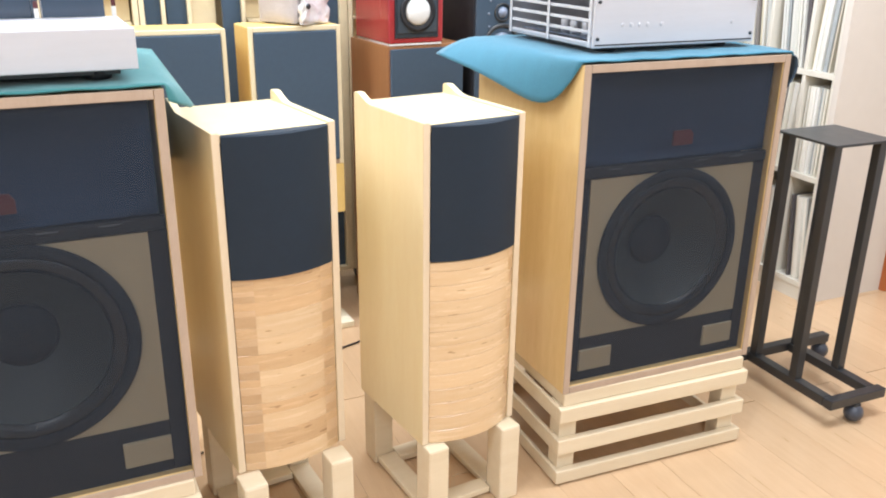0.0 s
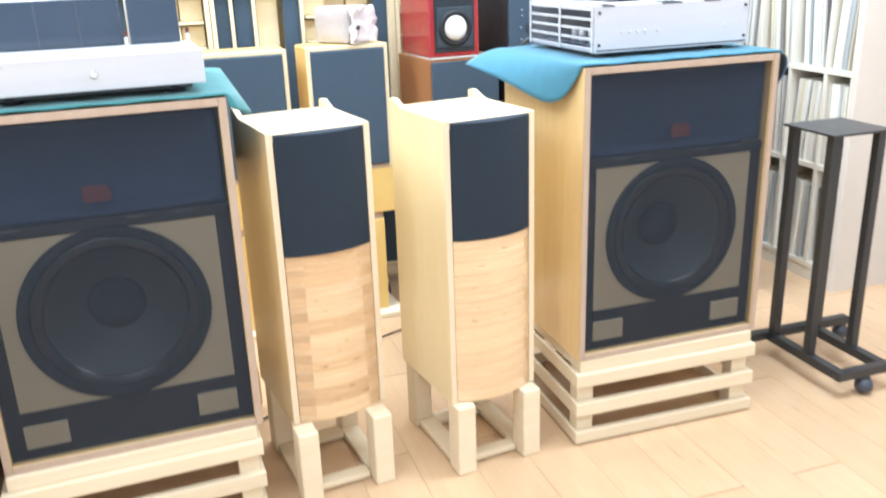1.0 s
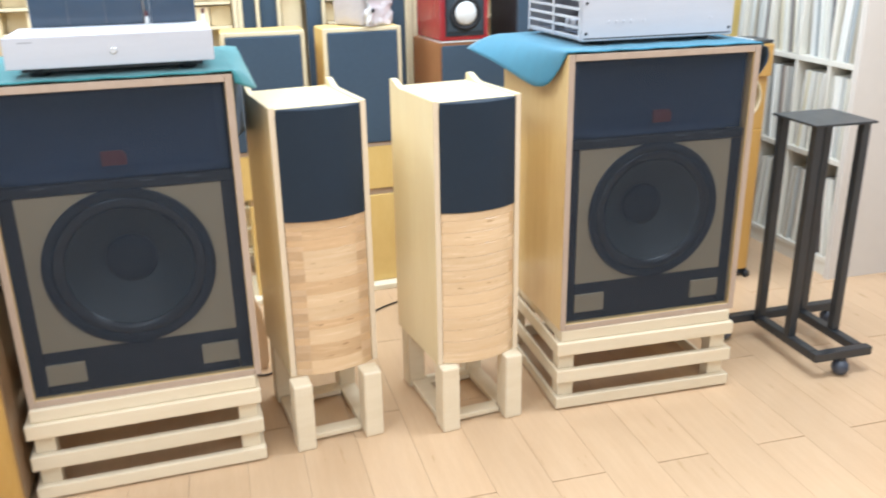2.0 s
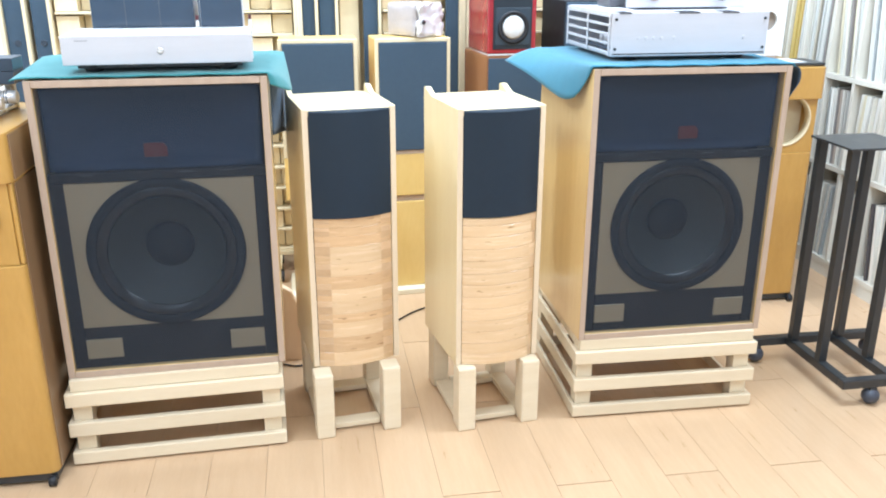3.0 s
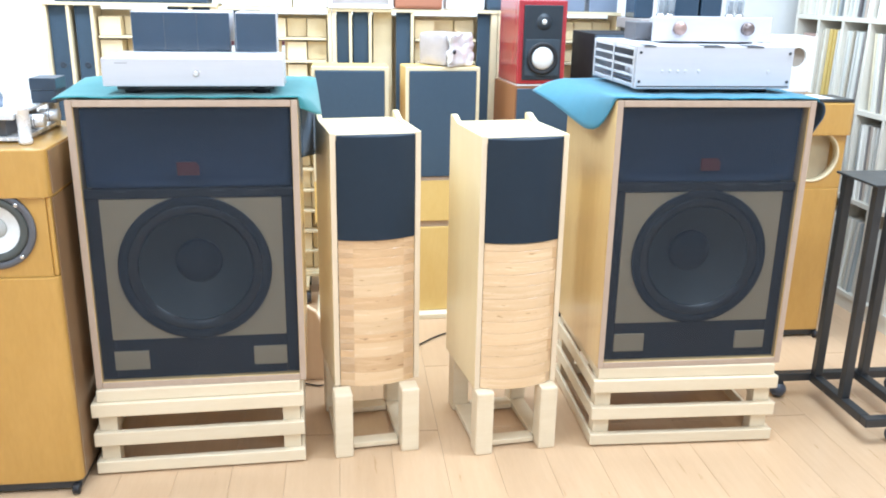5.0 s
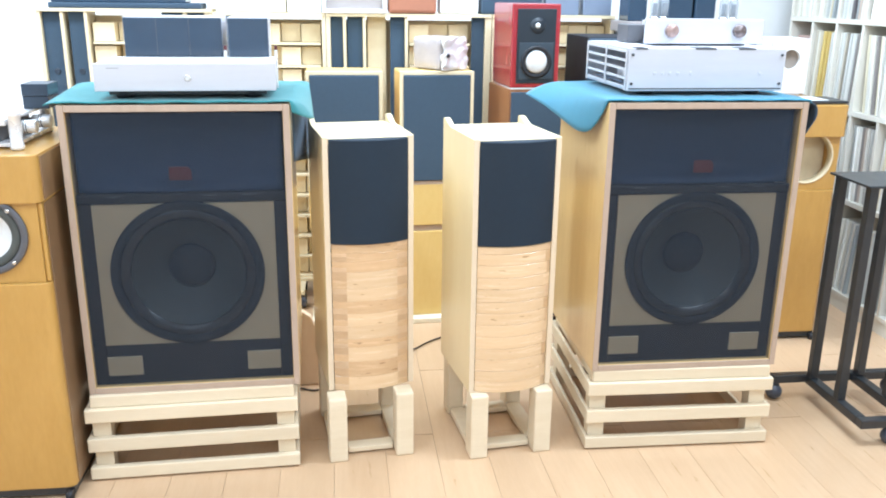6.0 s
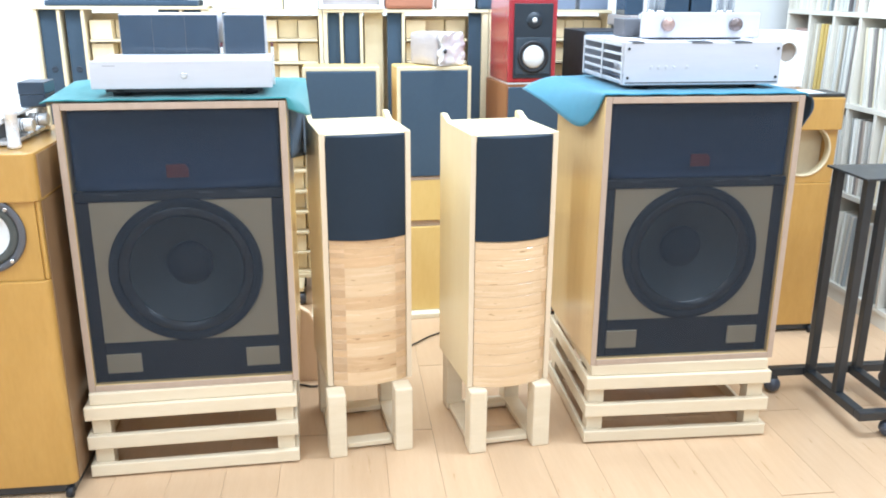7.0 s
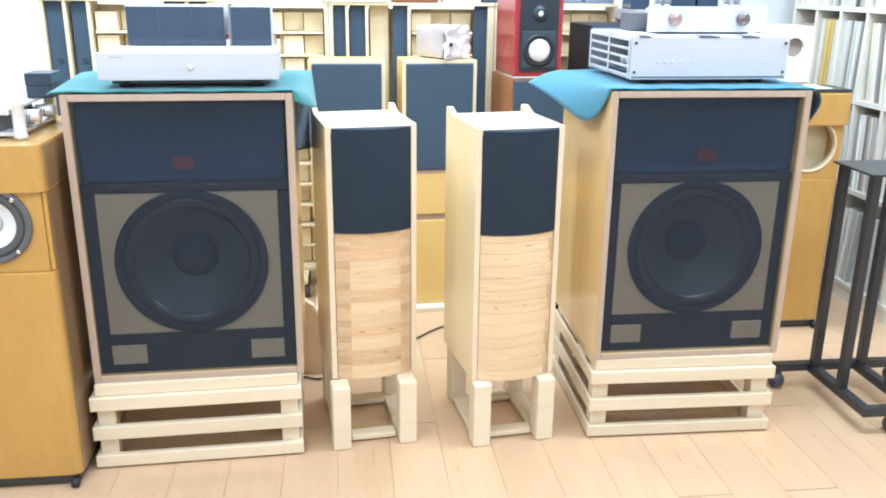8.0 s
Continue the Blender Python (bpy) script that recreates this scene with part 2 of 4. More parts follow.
def turned(profile, centre=(0, 0, 0), axis="y", seg=40, bm=None, ends="both"):
    """A turned solid: profile rows of (radius, place along the axis). ends: both, last, or ring for a closed ring."""
    bm = bm or bmesh.new()
    rings = []
    for r, h in profile:
        ring = []
        for i in range(seg):
            a = 2 * math.pi * i / seg
            c, s = r * math.cos(a), r * math.sin(a)
            p = {"y": (c, h, s), "z": (c, s, h), "x": (h, c, s)}[axis]
            ring.append(bm.verts.new((p[0] + centre[0], p[1] + centre[1], p[2] + centre[2])))
        rings.append(ring)
    pairs = list(zip(rings, rings[1:])) + ([(rings[-1], rings[0])] if ends == "ring" else [])
    for a, b in pairs:
        for i in range(seg):
            f = bm.faces.new((a[i], a[(i + 1) % seg], b[(i + 1) % seg], b[i]))
            f.smooth = True
    for ring in {"both": (rings[0], rings[-1]), "last": (rings[-1],), "ring": ()}[ends]:
        bm.faces.new(ring)
    bmesh.ops.recalc_face_normals(bm, faces=bm.faces[:])
    return bm


def prism(outline, lo, hi, axis="x", bevel=0.0):
    """An outline (pairs) pulled along an axis from lo to hi."""
    bm = bmesh.new()
    ends = []
    for h in (lo, hi):
        ends.append([bm.verts.new({"x": (h, u, v), "y": (u, h, v), "z": (u, v, h)}[axis]) for u, v in outline])
    n = len(outline)
    for i in range(n):
        bm.faces.new((ends[0][i], ends[0][(i + 1) % n], ends[1][(i + 1) % n], ends[1][i]))
    bm.faces.new(ends[0])
    bm.faces.new(ends[1])
    bmesh.ops.recalc_face_normals(bm, faces=bm.faces[:])
    if bevel:
        bmesh.ops.bevel(bm, geom=bm.edges[:], offset=bevel, segments=2, affect="EDGES", profile=0.6)
    return bm


def holed(x0, x1, z0, z1, cx, cz, r, y0, y1, seg=48):
    """An upright board with one round hole through it."""
    bm = bmesh.new()
    rows = []
    for y in (y0, y1):
        rim, edge = [], []
        for i in range(seg):
            a = 2 * math.pi * (i + 0.5) / seg
            c, s = math.cos(a), math.sin(a)
            k = min(((x1 if c > 0 else x0) - cx) / c if abs(c) > 1e-6 else 1e9, ((z1 if s > 0 else z0) - cz) / s if abs(s) > 1e-6 else 1e9)
            rim.append(bm.verts.new((cx + r * c, y, cz + r * s)))
            edge.append([cx + k * c, y, cz + k * s])
        for ex, ez in ((x0, z0), (x0, z1), (x1, z0), (x1, z1)):
            near = min(range(seg), key=lambda i: (edge[i][0] - ex) ** 2 + (edge[i][2] - ez) ** 2)
            edge[near] = [ex, y, ez]
        rows.append((rim, [bm.verts.new(e) for e in edge]))
    (ra, ea), (rb, eb) = rows
    for i in range(seg):
        j = (i + 1) % seg
        bm.faces.new((ra[i], ra[j], ea[j], ea[i]))
        bm.faces.new((rb[i], eb[i], eb[j], rb[j]))
        bm.faces.new((ra[i], rb[i], rb[j], ra[j]))
        bm.faces.new((ea[i], ea[j], eb[j], eb[i]))
    bmesh.ops.recalc_face_normals(bm, faces=bm.faces[:])
    return bm


def mesh_of(name, bm, mat):
    data = bpy.data.meshes.new(name)
    bm.to_mesh(data)
    bm.free()
    data.materials.append(mat)
    return data


def part(name, bm, mat, parent, label=""):
    ob = new(name, mesh_of(name, bm, mat))
    ob.parent = parent
    return tagged(ob, label)


def thing(name, place, label, category, group="", kind="", yaw=0.0):
    ob = new(name)
    ob.empty_display_size = 0.1
    ob.matrix_basis = pose(*place, 0, 0, yaw)
    return tagged(ob, label, category, group, kind)


def solid(name, bm, mat, label, category, kind="", group="", place=(0, 0, 0), yaw=0.0):
    ob = new(name, mesh_of(name, bm, mat))
    ob.matrix_basis = pose(*place, 0, 0, yaw)
    return tagged(ob, label, category, group, kind)


# ---- the room ----
X0, X1, Y0, Y1 = -2.3, 3.9, -2.6, 3.45
floor = solid("floor", box(X0, X1, Y0, Y1, -0.08, -0.005), JOINT, "pale oak plank floor with fine dark joints", "floor", "structure")
solid("ceiling", box(X0, X1, Y0, Y1, 2.55, 2.65), WALL, "plain white painted ceiling", "ceiling", "structure")
solid("wall_north", box(X0 - 0.1, X1 + 0.1, Y1, Y1 + 0.1, 0, 2.55), WALL, "bright white painted back wall", "wall", "structure")
solid("wall_south", box(X0 - 0.1, X1 + 0.1, Y0 - 0.1, Y0, 0, 2.55), WALL, "plain white painted wall", "wall", "structure")
solid("wall_west", box(X0 - 0.1, X0, Y0, Y1, 0, 2.55), WALL, "plain white painted side wall", "wall", "structure")
solid("wall_east", box(X1, X1 + 0.1, Y0, Y1, 0, 2.55), WALL, "plain white painted side wall", "wall", "structure")
solid("wall_return", box(2.392, 2.784, 2.13, 2.155, 0, 2.55), BEIGE, "beige end wall beside the record shelves", "wall", "structure")
solid("wall_over_door", box(2.784, X1, 2.13, 2.23, 2.06, 2.55), BEIGE, "beige wall above the door", "wall", "structure")
for lx, ly, watts in LAMPS:
    fixture = thing("ceiling_light", (lx, ly, 2.47), "flat white fluorescent ceiling light", "lamp", "ceiling lights")
    part("housing", box(-0.62, 0.62, -0.27, 0.27, 0.02, 0.08, 0.006), WHITE, fixture)

door = thing("door_1", (2.784, 2.13, 0), "closed orange-brown wooden door in a matching frame", "door", kind="structure")
part("frame", box(0, 0.09, -0.025, 0.10, 0, 2.06, 0.004), DOORWOOD, door)
part("frame", box(0.95, 1.04, -0.025, 0.10, 0, 2.06, 0.004), DOORWOOD, door)
part("frame", box(0.09, 0.95, -0.022, 0.10, 1.99, 2.06, 0.004), DOORWOOD, door)
part("leaf", box(0.093, 0.947, 0.0, 0.04, 0.005, 1.985, 0.003), DOORWOOD, door)


# ---- large loudspeakers on slatted platforms ----
def driver(parent, cx, cz, r, y, cone_mat, frame_mat, deep=0.07, cap=0.36, name="woofer"):
    """A round cone driver: frame ring, roll surround, cone and dust cap, looking along -y."""
    w = part(name, turned([(r, y), (r, y - 0.005), (r * 0.985, y - 0.0065), (r * 0.90, y - 0.006), (r * 0.885, y - 0.004), (r * 0.885, y)], (cx, 0, cz), seg=56, ends="ring"), frame_mat, parent)
    k = r * 0.885
    part("surround", turned([(k, y - 0.003), (k * 0.97, y - 0.006), (k * 0.92, y - 0.005), (k * 0.84, y + 0.002), (k * 0.84, y + 0.006), (k, y + 0.004)], (cx, 0, cz), seg=56, ends="ring"), GLOSS_RING, w, "glossy black roll surround")
    part("cone", turned([(k * 0.845, y + 0.002), (k * 0.70, y + deep * 0.38), (k * 0.50, y + deep * 0.72), (k * cap * 0.98, y + deep), (k * cap * 0.5, y + deep + 0.006)], (cx, 0, cz), seg=56, ends="last"), cone_mat, w)
    part("dust_cap", turned([(k * cap, y + deep), (k * cap * 0.9, y + deep - 0.006), (k * cap * 0.65, y + deep - 0.013), (k * cap * 0.3, y + deep - 0.017), (0.001, y + deep - 0.018)], (cx, 0, cz), seg=40), cone_mat if name != "woofer" else RING, w)
    return w


def big_speaker(x, y, yaw, wide, margin, label):
    """Floor loudspeaker; its front's lower edge is centred on (x, y)."""
    h, d, t = 0.777, 0.50, 0.018
    s = thing("loudspeaker", (x, y, 0.251), label, "loudspeaker", "pair of large loudspeakers", yaw=yaw)
    a = wide / 2
    part("side_panel", box(-a, -a + t, 0, d, 0, h, 0.002), BIRCH, s)
    part("side_panel", box(a - t, a, 0, d, 0, h, 0.002), BIRCH, s)
    part("top_panel", box(-a + t, a - t, 0.0, d, h - t, h - 0.001, 0.002), BIRCH, s)
    part("bottom_panel", box(-a + t, a - t, 0.0, d, 0.001, t, 0.002), BIRCH, s)
    part("back_panel", box(-a + t, a - t, d - t, d - 0.002, t, h - t), BIRCH, s)
    part("front_edging", box(-a + 0.001, -a + t - 0.001, -0.004, 0.0, 0, h, 0.001), TAN, s, "tan solid-wood edging")
    part("front_edging", box(a - t + 0.001, a - 0.001, -0.004, 0.0, 0, h, 0.001), TAN, s, "tan solid-wood edging")
    part("front_edging", box(-a + t, a - t, -0.004, 0.0, h - t + 0.001, h, 0.001), TAN, s, "tan solid-wood edging")
    part("front_edging", box(-a + t, a - t, -0.004, 0.0, 0, t - 0.001, 0.001), TAN, s, "tan solid-wood edging")
    i = a - t
    part("baffle", box(-i, i, 0.10, 0.118, t, h - t), BAFFLE, s)
    pl, pr, pb, pt = -a + margin, -a + margin + 0.459, 0.133, 0.521
    cx, cz = (pl + pr) / 2, 0.330
    part("baffle_plate", holed(pl, pr, pb, pt, cx, cz, 0.178, 0.016, 0.028), PLATE, s, "drab brown woofer plate behind the cloth")
    part("plate_surround", box(-i, pl - 0.001, 0.018, 0.03, t, pt), BAFFLE, s)
    part("plate_surround", box(pr + 0.001, i, 0.018, 0.03, t, pt), BAFFLE, s)
    part("lower_board", box(pl, pr, 0.018, 0.03, t, pb - 0.001), BAFFLE, s)
    driver(s, cx, cz, 0.198, 0.0155, CONE, RING)
    # shallow curved horn mouth in the upper part
    horn = bmesh.new()
    bmesh.ops.create_grid(horn, x_segments=24, y_segments=12, size=1.0)
    zc, zh = (pt + 0.03 + h - t - 0.003) / 2, (h - t - 0.003 - pt - 0.03) / 2
    for v in horn.verts:
        u, q = v.co.x, v.co.y
        v.co = (u * (i - 0.008), 0.022 + 0.055 * (1 - u ** 4) * (1 - q ** 4), zc + q * zh)
    for f in horn.faces:
        f.smooth = True
    bmesh.ops.recalc_face_normals(horn, faces=horn.faces[:])
    bmesh.ops.solidify(horn, geom=horn.faces[:], thickness=0.002)
    part("horn", horn, BLUE_LINING, s, "dull blue horn mouth behind the cloth")
    lip = part("horn_lip", box(-i, i, 0.012, 0.03, pt + 0.001, pt + 0.028, 0.006), BAFFLE, s)
    for lx in (-0.19, 0.05, 0.15):
        part("clip", box(lx, lx + 0.035, 0.0105, 0.0118, pt + 0.020, pt + 0.0222), GREYDARK, lip, "thin grey clip")
    for lx in (pl, pr - 0.09):
        part("port_plate", box(lx, lx + 0.09, 0.012, 0.02, 0.045, 0.099, 0.002), PLATE, s, "drab plate low on the front")
    weave = bmesh.new()
    bmesh.ops.create_grid(weave, x_segments=6, y_segments=8, size=1.0, matrix=Matrix.LocRotScale((0, 0.002, h / 2), Euler((radians(90), 0, 0)), (i - 0.001, h / 2 - t - 0.001, 1)))
    grille = part("grille_cloth", weave, GRILLE, s, "thin see-through navy grille cloth")
    part("badge", prism([(-0.028, 0.584), (0.028, 0.584), (0.028, 0.608), (0.020, 0.619), (-0.028, 0.619)], 0.004, 0.009, "y", 0.002), BADGE, grille, "small dull red badge")
    return s


def platform(x, y, yaw, wide, deep, label):
    p = thing("speaker_platform", (x, y, 0), label, "platform", "pair of slatted platforms", yaw=yaw)
    a = wide / 2
    levels = ((0.006, 0.041), (0.089, 0.129), (0.177, 0.216))
    for z0, z1 in levels:
        part("slat", box(-a, a, 0, 0.02, z0, z1, 0.003), PINE, p)
        part("slat", box(-a, a, deep - 0.02, deep, z0, z1, 0.003), PINE, p)
        part("slat", box(-a + 0.0005, -a + 0.0115, 0.0205, deep - 0.0205, z0, z1, 0.003), PINE, p)
        part("slat", box(a - 0.0115, a - 0.0005, 0.0205, deep - 0.0205, z0, z1, 0.003), PINE, p)
    for px in (-a + 0.012, a - 0.060):
        for py in (0.0215, deep - 0.0665):
            part("post", box(px, px + 0.048, py, py + 0.045, 0.0, 0.2165, 0.002), PINE, p)
    part("top_beam", box(-a + 0.015, a - 0.010, 0.012, 0.055, 0.217, 0.2505, 0.003), PINE, p)
    part("top_beam", box(-a + 0.015, a - 0.010, deep - 0.055, deep - 0.012, 0.217, 0.2505, 0.003), PINE, p)
    part("top_beam", box(-a + 0.015, -a + 0.058, 0.0555, deep - 0.0555, 0.217, 0.2505, 0.003), PINE, p)
    part("top_beam", box(a - 0.053, a - 0.010, 0.0555, deep - 0.0555, 0.217, 0.2505, 0.003), PINE, p)
    return p


big_speaker(-0.139, 1.512, 1.9, 0.562, 0.052, "large birch loudspeaker with navy cloth front, teal cloth on top")
big_speaker(1.260, 1.525, 0.0, 0.560, 0.049, "large birch loudspeaker with navy cloth front, blue cloth on top")
platform(-0.1495, 1.487, 2.5, 0.567, 0.51, "pale pine slatted platform under a large loudspeaker")
platform(1.2515, 1.505, -1.0, 0.563, 0.51, "pale pine slatted platform under a large loudspeaker")


# ---- slim loudspeakers ----
def bowed(half, bulge, z0, z1, flush, lift=0.0, round_top=0.0, span=(-1.0, 1.0), back=0.012):
    """A piece of the bowed front, between two heights and over a span of the width."""
    bm = bmesh.new()
    seg = max(3, round(12 * (span[1] - span[0])))
    us = [span[0] + (span[1] - span[0]) * n / seg for n in range(seg + 1)]
    rows = []
    for u in us:
        f = -bulge * (1 - u * u) - lift
        g, under = (0.0024, 0.0004) if not flush else (0.0006, 0.0003)
        rows.append([bm.verts.new(p) for p in ((u * half, back, z0), (u * half, f + under, z0), (u * half, f, z0 + under), (u * half, f, z1 - g - round_top), (u * half, f + g + round_top, z1), (u * half, back, z1))])
    for a, b in zip(rows, rows[1:]):
        for n in range(6):
            m = (n + 1) % 6
            bm.faces.new((a[n], a[m], b[m], b[n]))
    bm.faces.new(rows[0])
    bm.faces.new(rows[-1])
    bmesh.ops.recalc_face_normals(bm, faces=bm.faces[:])
    return bm


def slim_speaker(x, y, yaw, cuts, pale, flush, label):
    """Slim floor loudspeaker; the front's left lower corner of its body stands over (x, y)."""
    s = thing("slim_loudspeaker", (x, y, 0.200), label, "loudspeaker", "pair of slim loudspeakers", yaw=yaw)
    w, d, h, t = 0.250, 0.30, 0.733, 0.016
    outline = [(0.0, 0.0), (d, 0.0), (d, h + 0.014), (d - 0.006, h + 0.018), (d - 0.022, h + 0.018), (d - 0.042, h + 0.010), (d - 0.065, h + 0.002), (d - 0.08, h), (0.0, h)]
    part("side_panel", prism(outline, 0, t, "x", 0.0015), BIRCH_PALE, s)
    part("side_panel", prism(outline, w - t, w, "x", 0.0015), BIRCH_PALE, s)
    for px in (0.0006, w - t + 0.0006):
        part("front_edging", box(px, px + t - 0.0012, -0.0022, -0.0002, 0.001, h - 0.001, 0.0006), EDGE, s, "pale pinkish solid edging")
    part("top_panel", box(t, w - t, 0.0, d - 0.004, h - t - 0.004, h - 0.004, 0.001), BIRCH_PALE, s)
    part("bottom_panel", box(t, w - t, 0.012, d - 0.004, 0.0, t, 0.001), BIRCH_PALE, s)
    part("back_panel", box(t, w - t, d - 0.02, d - 0.004, t, h - t - 0.004), BIRCH_PALE, s)
    front = part("front", box(t, w - t, 0.012, 0.024, t, h - t - 0.005), BAFFLE, s)
    part("grille_frame", box(t, w - t, 0.0, 0.0115, 0.441, h - t - 0.005), BAFFLE, front)
    half = w / 2 - t - 0.0015
    g = part("grille", bowed(half, 0.027, 0.440, h - 0.005, True, 0.004, round_top=0.0028, back=-0.0005), CLOTH_BLACK, front, "bowed black cloth grille")
    g.location.x = w / 2
    z, top = 0.001, 0.4385
    total = sum(cuts)
    for n, c in enumerate(cuts):
        tone = (STRIP, STRIP_PALE)[pale[n % len(pale)]]
        z1 = z + c / total * (top - 0.001)
        lo, hi = z + 0.00008, z1 - 0.00008
        mid = lo + (hi - lo) * (0.42, 0.58, 0.5)[n % 3]
        if flush:
            b = part("front_block", bowed(half, 0.025, lo, hi, True, span=(-0.64, 0.70)), tone, front)
            b.location.x = w / 2
            for side, (a0, a1) in enumerate(((-1.0, -0.64), (0.70, 1.0))):
                for half_no, (b0, b1) in enumerate(((lo, mid - 0.00008), (mid + 0.00008, hi))):
                    b = part("front_block", bowed(half, 0.025, b0, b1, True, span=(a0, a1)), (STRIP_END, STRIP, STRIP_END_DARK)[(n * 2 + half_no + side) % 3], front)
                    b.location.x = w / 2
        else:
            end = (0.86, 0.80, 0.90, 0.84)[n % 4]
            b = part("front_strip", bowed(half, 0.027, lo, hi, False, span=(-1.0, end)), STRIP_PALE, front)
            b.location.x = w / 2
            b = part("front_strip", bowed(half, 0.027, lo, hi, False, span=(end, 1.0)), (STRIP_END, STRIP_PALE, STRIP_END_DARK, STRIP)[n % 4], front)
            b.location.x = w / 2
        z = z1
    return s


def slim_stand(x, y, yaw, label):
    s = thing("speaker_stand", (x, y, 0), label, "stand", "pair of wooden stands", yaw=yaw)
    w = 0.243
    for px in (-0.003, w - 0.053):
        for py, hh in ((-0.050, 0.1995), (0.235, 0.1995)):
            part("leg", box(px, px + 0.052, py, py + 0.062, 0.0, hh, 0.006), PINE, s)
    for px in (0.004, w - 0.056):
        part("base_board", box(px, px + 0.05, 0.0125, 0.2345, 0.006, 0.022, 0.003), PINE, s)
    part("base_board", box(0.0545, w - 0.0565, -0.012, 0.030, 0.006, 0.022, 0.003), PINE, s)
    part("base_board", box(0.0545, w - 0.0565, 0.205, 0.255, 0.006, 0.022, 0.003), PINE, s)
    part("rail", box(0.0495, w - 0.0535, 0.255, 0.28, 0.165, 0.197, 0.003), PINE, s)
    return s


slim_speaker(0.219, 1.572, 9.0, (42, 48, 44, 26, 40, 36, 38, 37, 50, 30, 24, 26), (1, 0, 1, 0, 1, 1, 0, 1, 1, 0, 0, 0), True, "slim birch loudspeaker with block-laminated wood front")
slim_stand(0.216, 1.558, 6.5, "pale wooden stand under the flush-fronted slim loudspeaker")
slim_speaker(0.618, 1.5215, 9.0, (30, 33, 34, 32, 35, 33, 34, 32, 35, 33, 34, 31, 20), (1, 1, 0, 1, 1, 0, 0, 1, 0, 1, 0, 0, 0), False, "slim birch loudspeaker with bowed laminated wood front")
slim_stand(0.620, 1.539, 6.5, "pale wooden stand under the bowed slim loudspeaker")


# ---- cloths on the large loudspeakers ----
def sheet(name, mat, label, rows):
    """A soft cloth from rows of points, with thickness."""
    bm = bmesh.new()
    grid = [[bm.verts.new(p) for p in row] for row in rows]
    for a, b in zip(grid, grid[1:]):
        for n in range(len(a) - 1):
            f = bm.faces.new((a[n], a[n + 1], b[n + 1], b[n]))
            f.smooth = True
    bmesh.ops.recalc_face_normals(bm, faces=bm.faces[:])
    ob = solid(name, bm, mat, label, "cloth")
    thick = ob.modifiers.new("thick", "SOLIDIFY")
    thick.thickness, thick.offset = 0.003, 1.0
    return ob


def bent(s, length, dx, dz):
    """Sideways and downward part of a flap that bends over an edge, at s (0 to 1) of its length."""
    return dx * (s ** 0.85), dz * (s ** 1.7)


def blue_cloth():
    rows = []
    top = 1.0325
    for j in range(25):
        v = j / 24
        y = 1.523 + v * 0.50
        row = []
        dx = np.interp(v, (0, 0.1, 0.2, 0.3, 0.45, 0.7, 1.0), (-0.004, -0.020, -0.036, -0.048, -0.064, -0.088, -0.118))
        dz = np.interp(v, (0, 0.05, 0.11, 0.18, 0.26, 0.36, 0.5, 0.7, 1.0), (-0.014, -0.050, -0.084, -0.100, -0.101, -0.092, -0.077, -0.059, -0.040))
        for i in range(12, 0, -1):
            ox, oz = bent(i / 12, 1, dx, dz)
            row.append((0.981 + ox, y + 0.015 * (i / 12), top + oz))
        for i in range(17):
            row.append((0.981 + i / 16 * 0.559, y, top + 0.0012 * math.sin(i * 1.9 + j * 0.7)))
        for i in range(1, 7):
            ox, oz = bent(i / 6, 1, 0.005, -0.008)
            row.append((1.540 + ox, y, top + oz))
        rows.append(row)
    return sheet("felt_cloth", BLUE, "bright blue felt cloth draped over a loudspeaker", rows)


def teal_cloth():
    rows = []
    top = 1.0325
    m = pose(-0.139, 1.512, 0, 0, 0, 1.9)
    for j in range(25):
        v = j / 24
        y = -0.003 + v * 0.515
        row = []
        for i in range(6, 0, -1):
            ox, oz = bent(i / 6, 1, -0.028 - 0.045 * v, -0.006)
            row.append((-0.281 + ox, y, top + oz))
        for i in range(17):
            row.append((-0.281 + i / 16 * 0.562, y, top + 0.0012 * math.sin(i * 1.7 + j * 0.9)))
        k = min(1.0, v / 0.10)
        dx, dz = 0.055 * k + 0.005 - 0.012 * v, -(0.02 + 0.035 * k) * (1 - v) - 0.006
        for i in range(1, 11):
            ox, oz = bent(i / 10, 1, dx, dz)
            row.append((0.281 + ox, y + 0.02 * (i / 10) * k, top + oz))
        rows.append([tuple(m @ Vector(p)) for p in row])
    return sheet("felt_cloth", TEAL, "teal felt cloth draped over a loudspeaker", rows)


blue_cloth()
teal_cloth()


def under_cloth(x, y, yaw, half, y0, y1, fall, flare, label, curl=0.0):
    """A dark cloth that lies under the felt and hangs over one side with a rounded corner."""
    rows = []
    m = pose(x, y, 0, 0, 0, yaw)
    for j in range(13):
        v = j / 12
        reach = fall * (1.0 if curl else 0.72 + 0.28 * v) * (1 - 0.16 * (max(0.0, v - 0.85) / 0.15) ** 2 - (0.35 if curl else 0.0) * (max(0.0, 0.3 - v) / 0.3) ** 2)
        row = [(half - 0.10 + 0.1 * i / 4, y0 + (y1 - y0) * v, 1.0300) for i in range(5)]
        for i in range(1, 11):
            s = i / 10
            out = curl * math.sin(math.pi * (0.2 + 0.76 * s)) if curl else flare * min(1.0, 0.25 + 3 * s) * v
            row.append((half + 0.004 + out, y0 + (y1 - y0) * v, 1.0300 - 0.004 - reach * s))
        rows.append([tuple(m @ Vector(p)) for p in row])
    ob = sheet("under_cloth", CLOTH_NAVY, label, rows)
    ob.modifiers[0].thickness = 0.002
    return ob


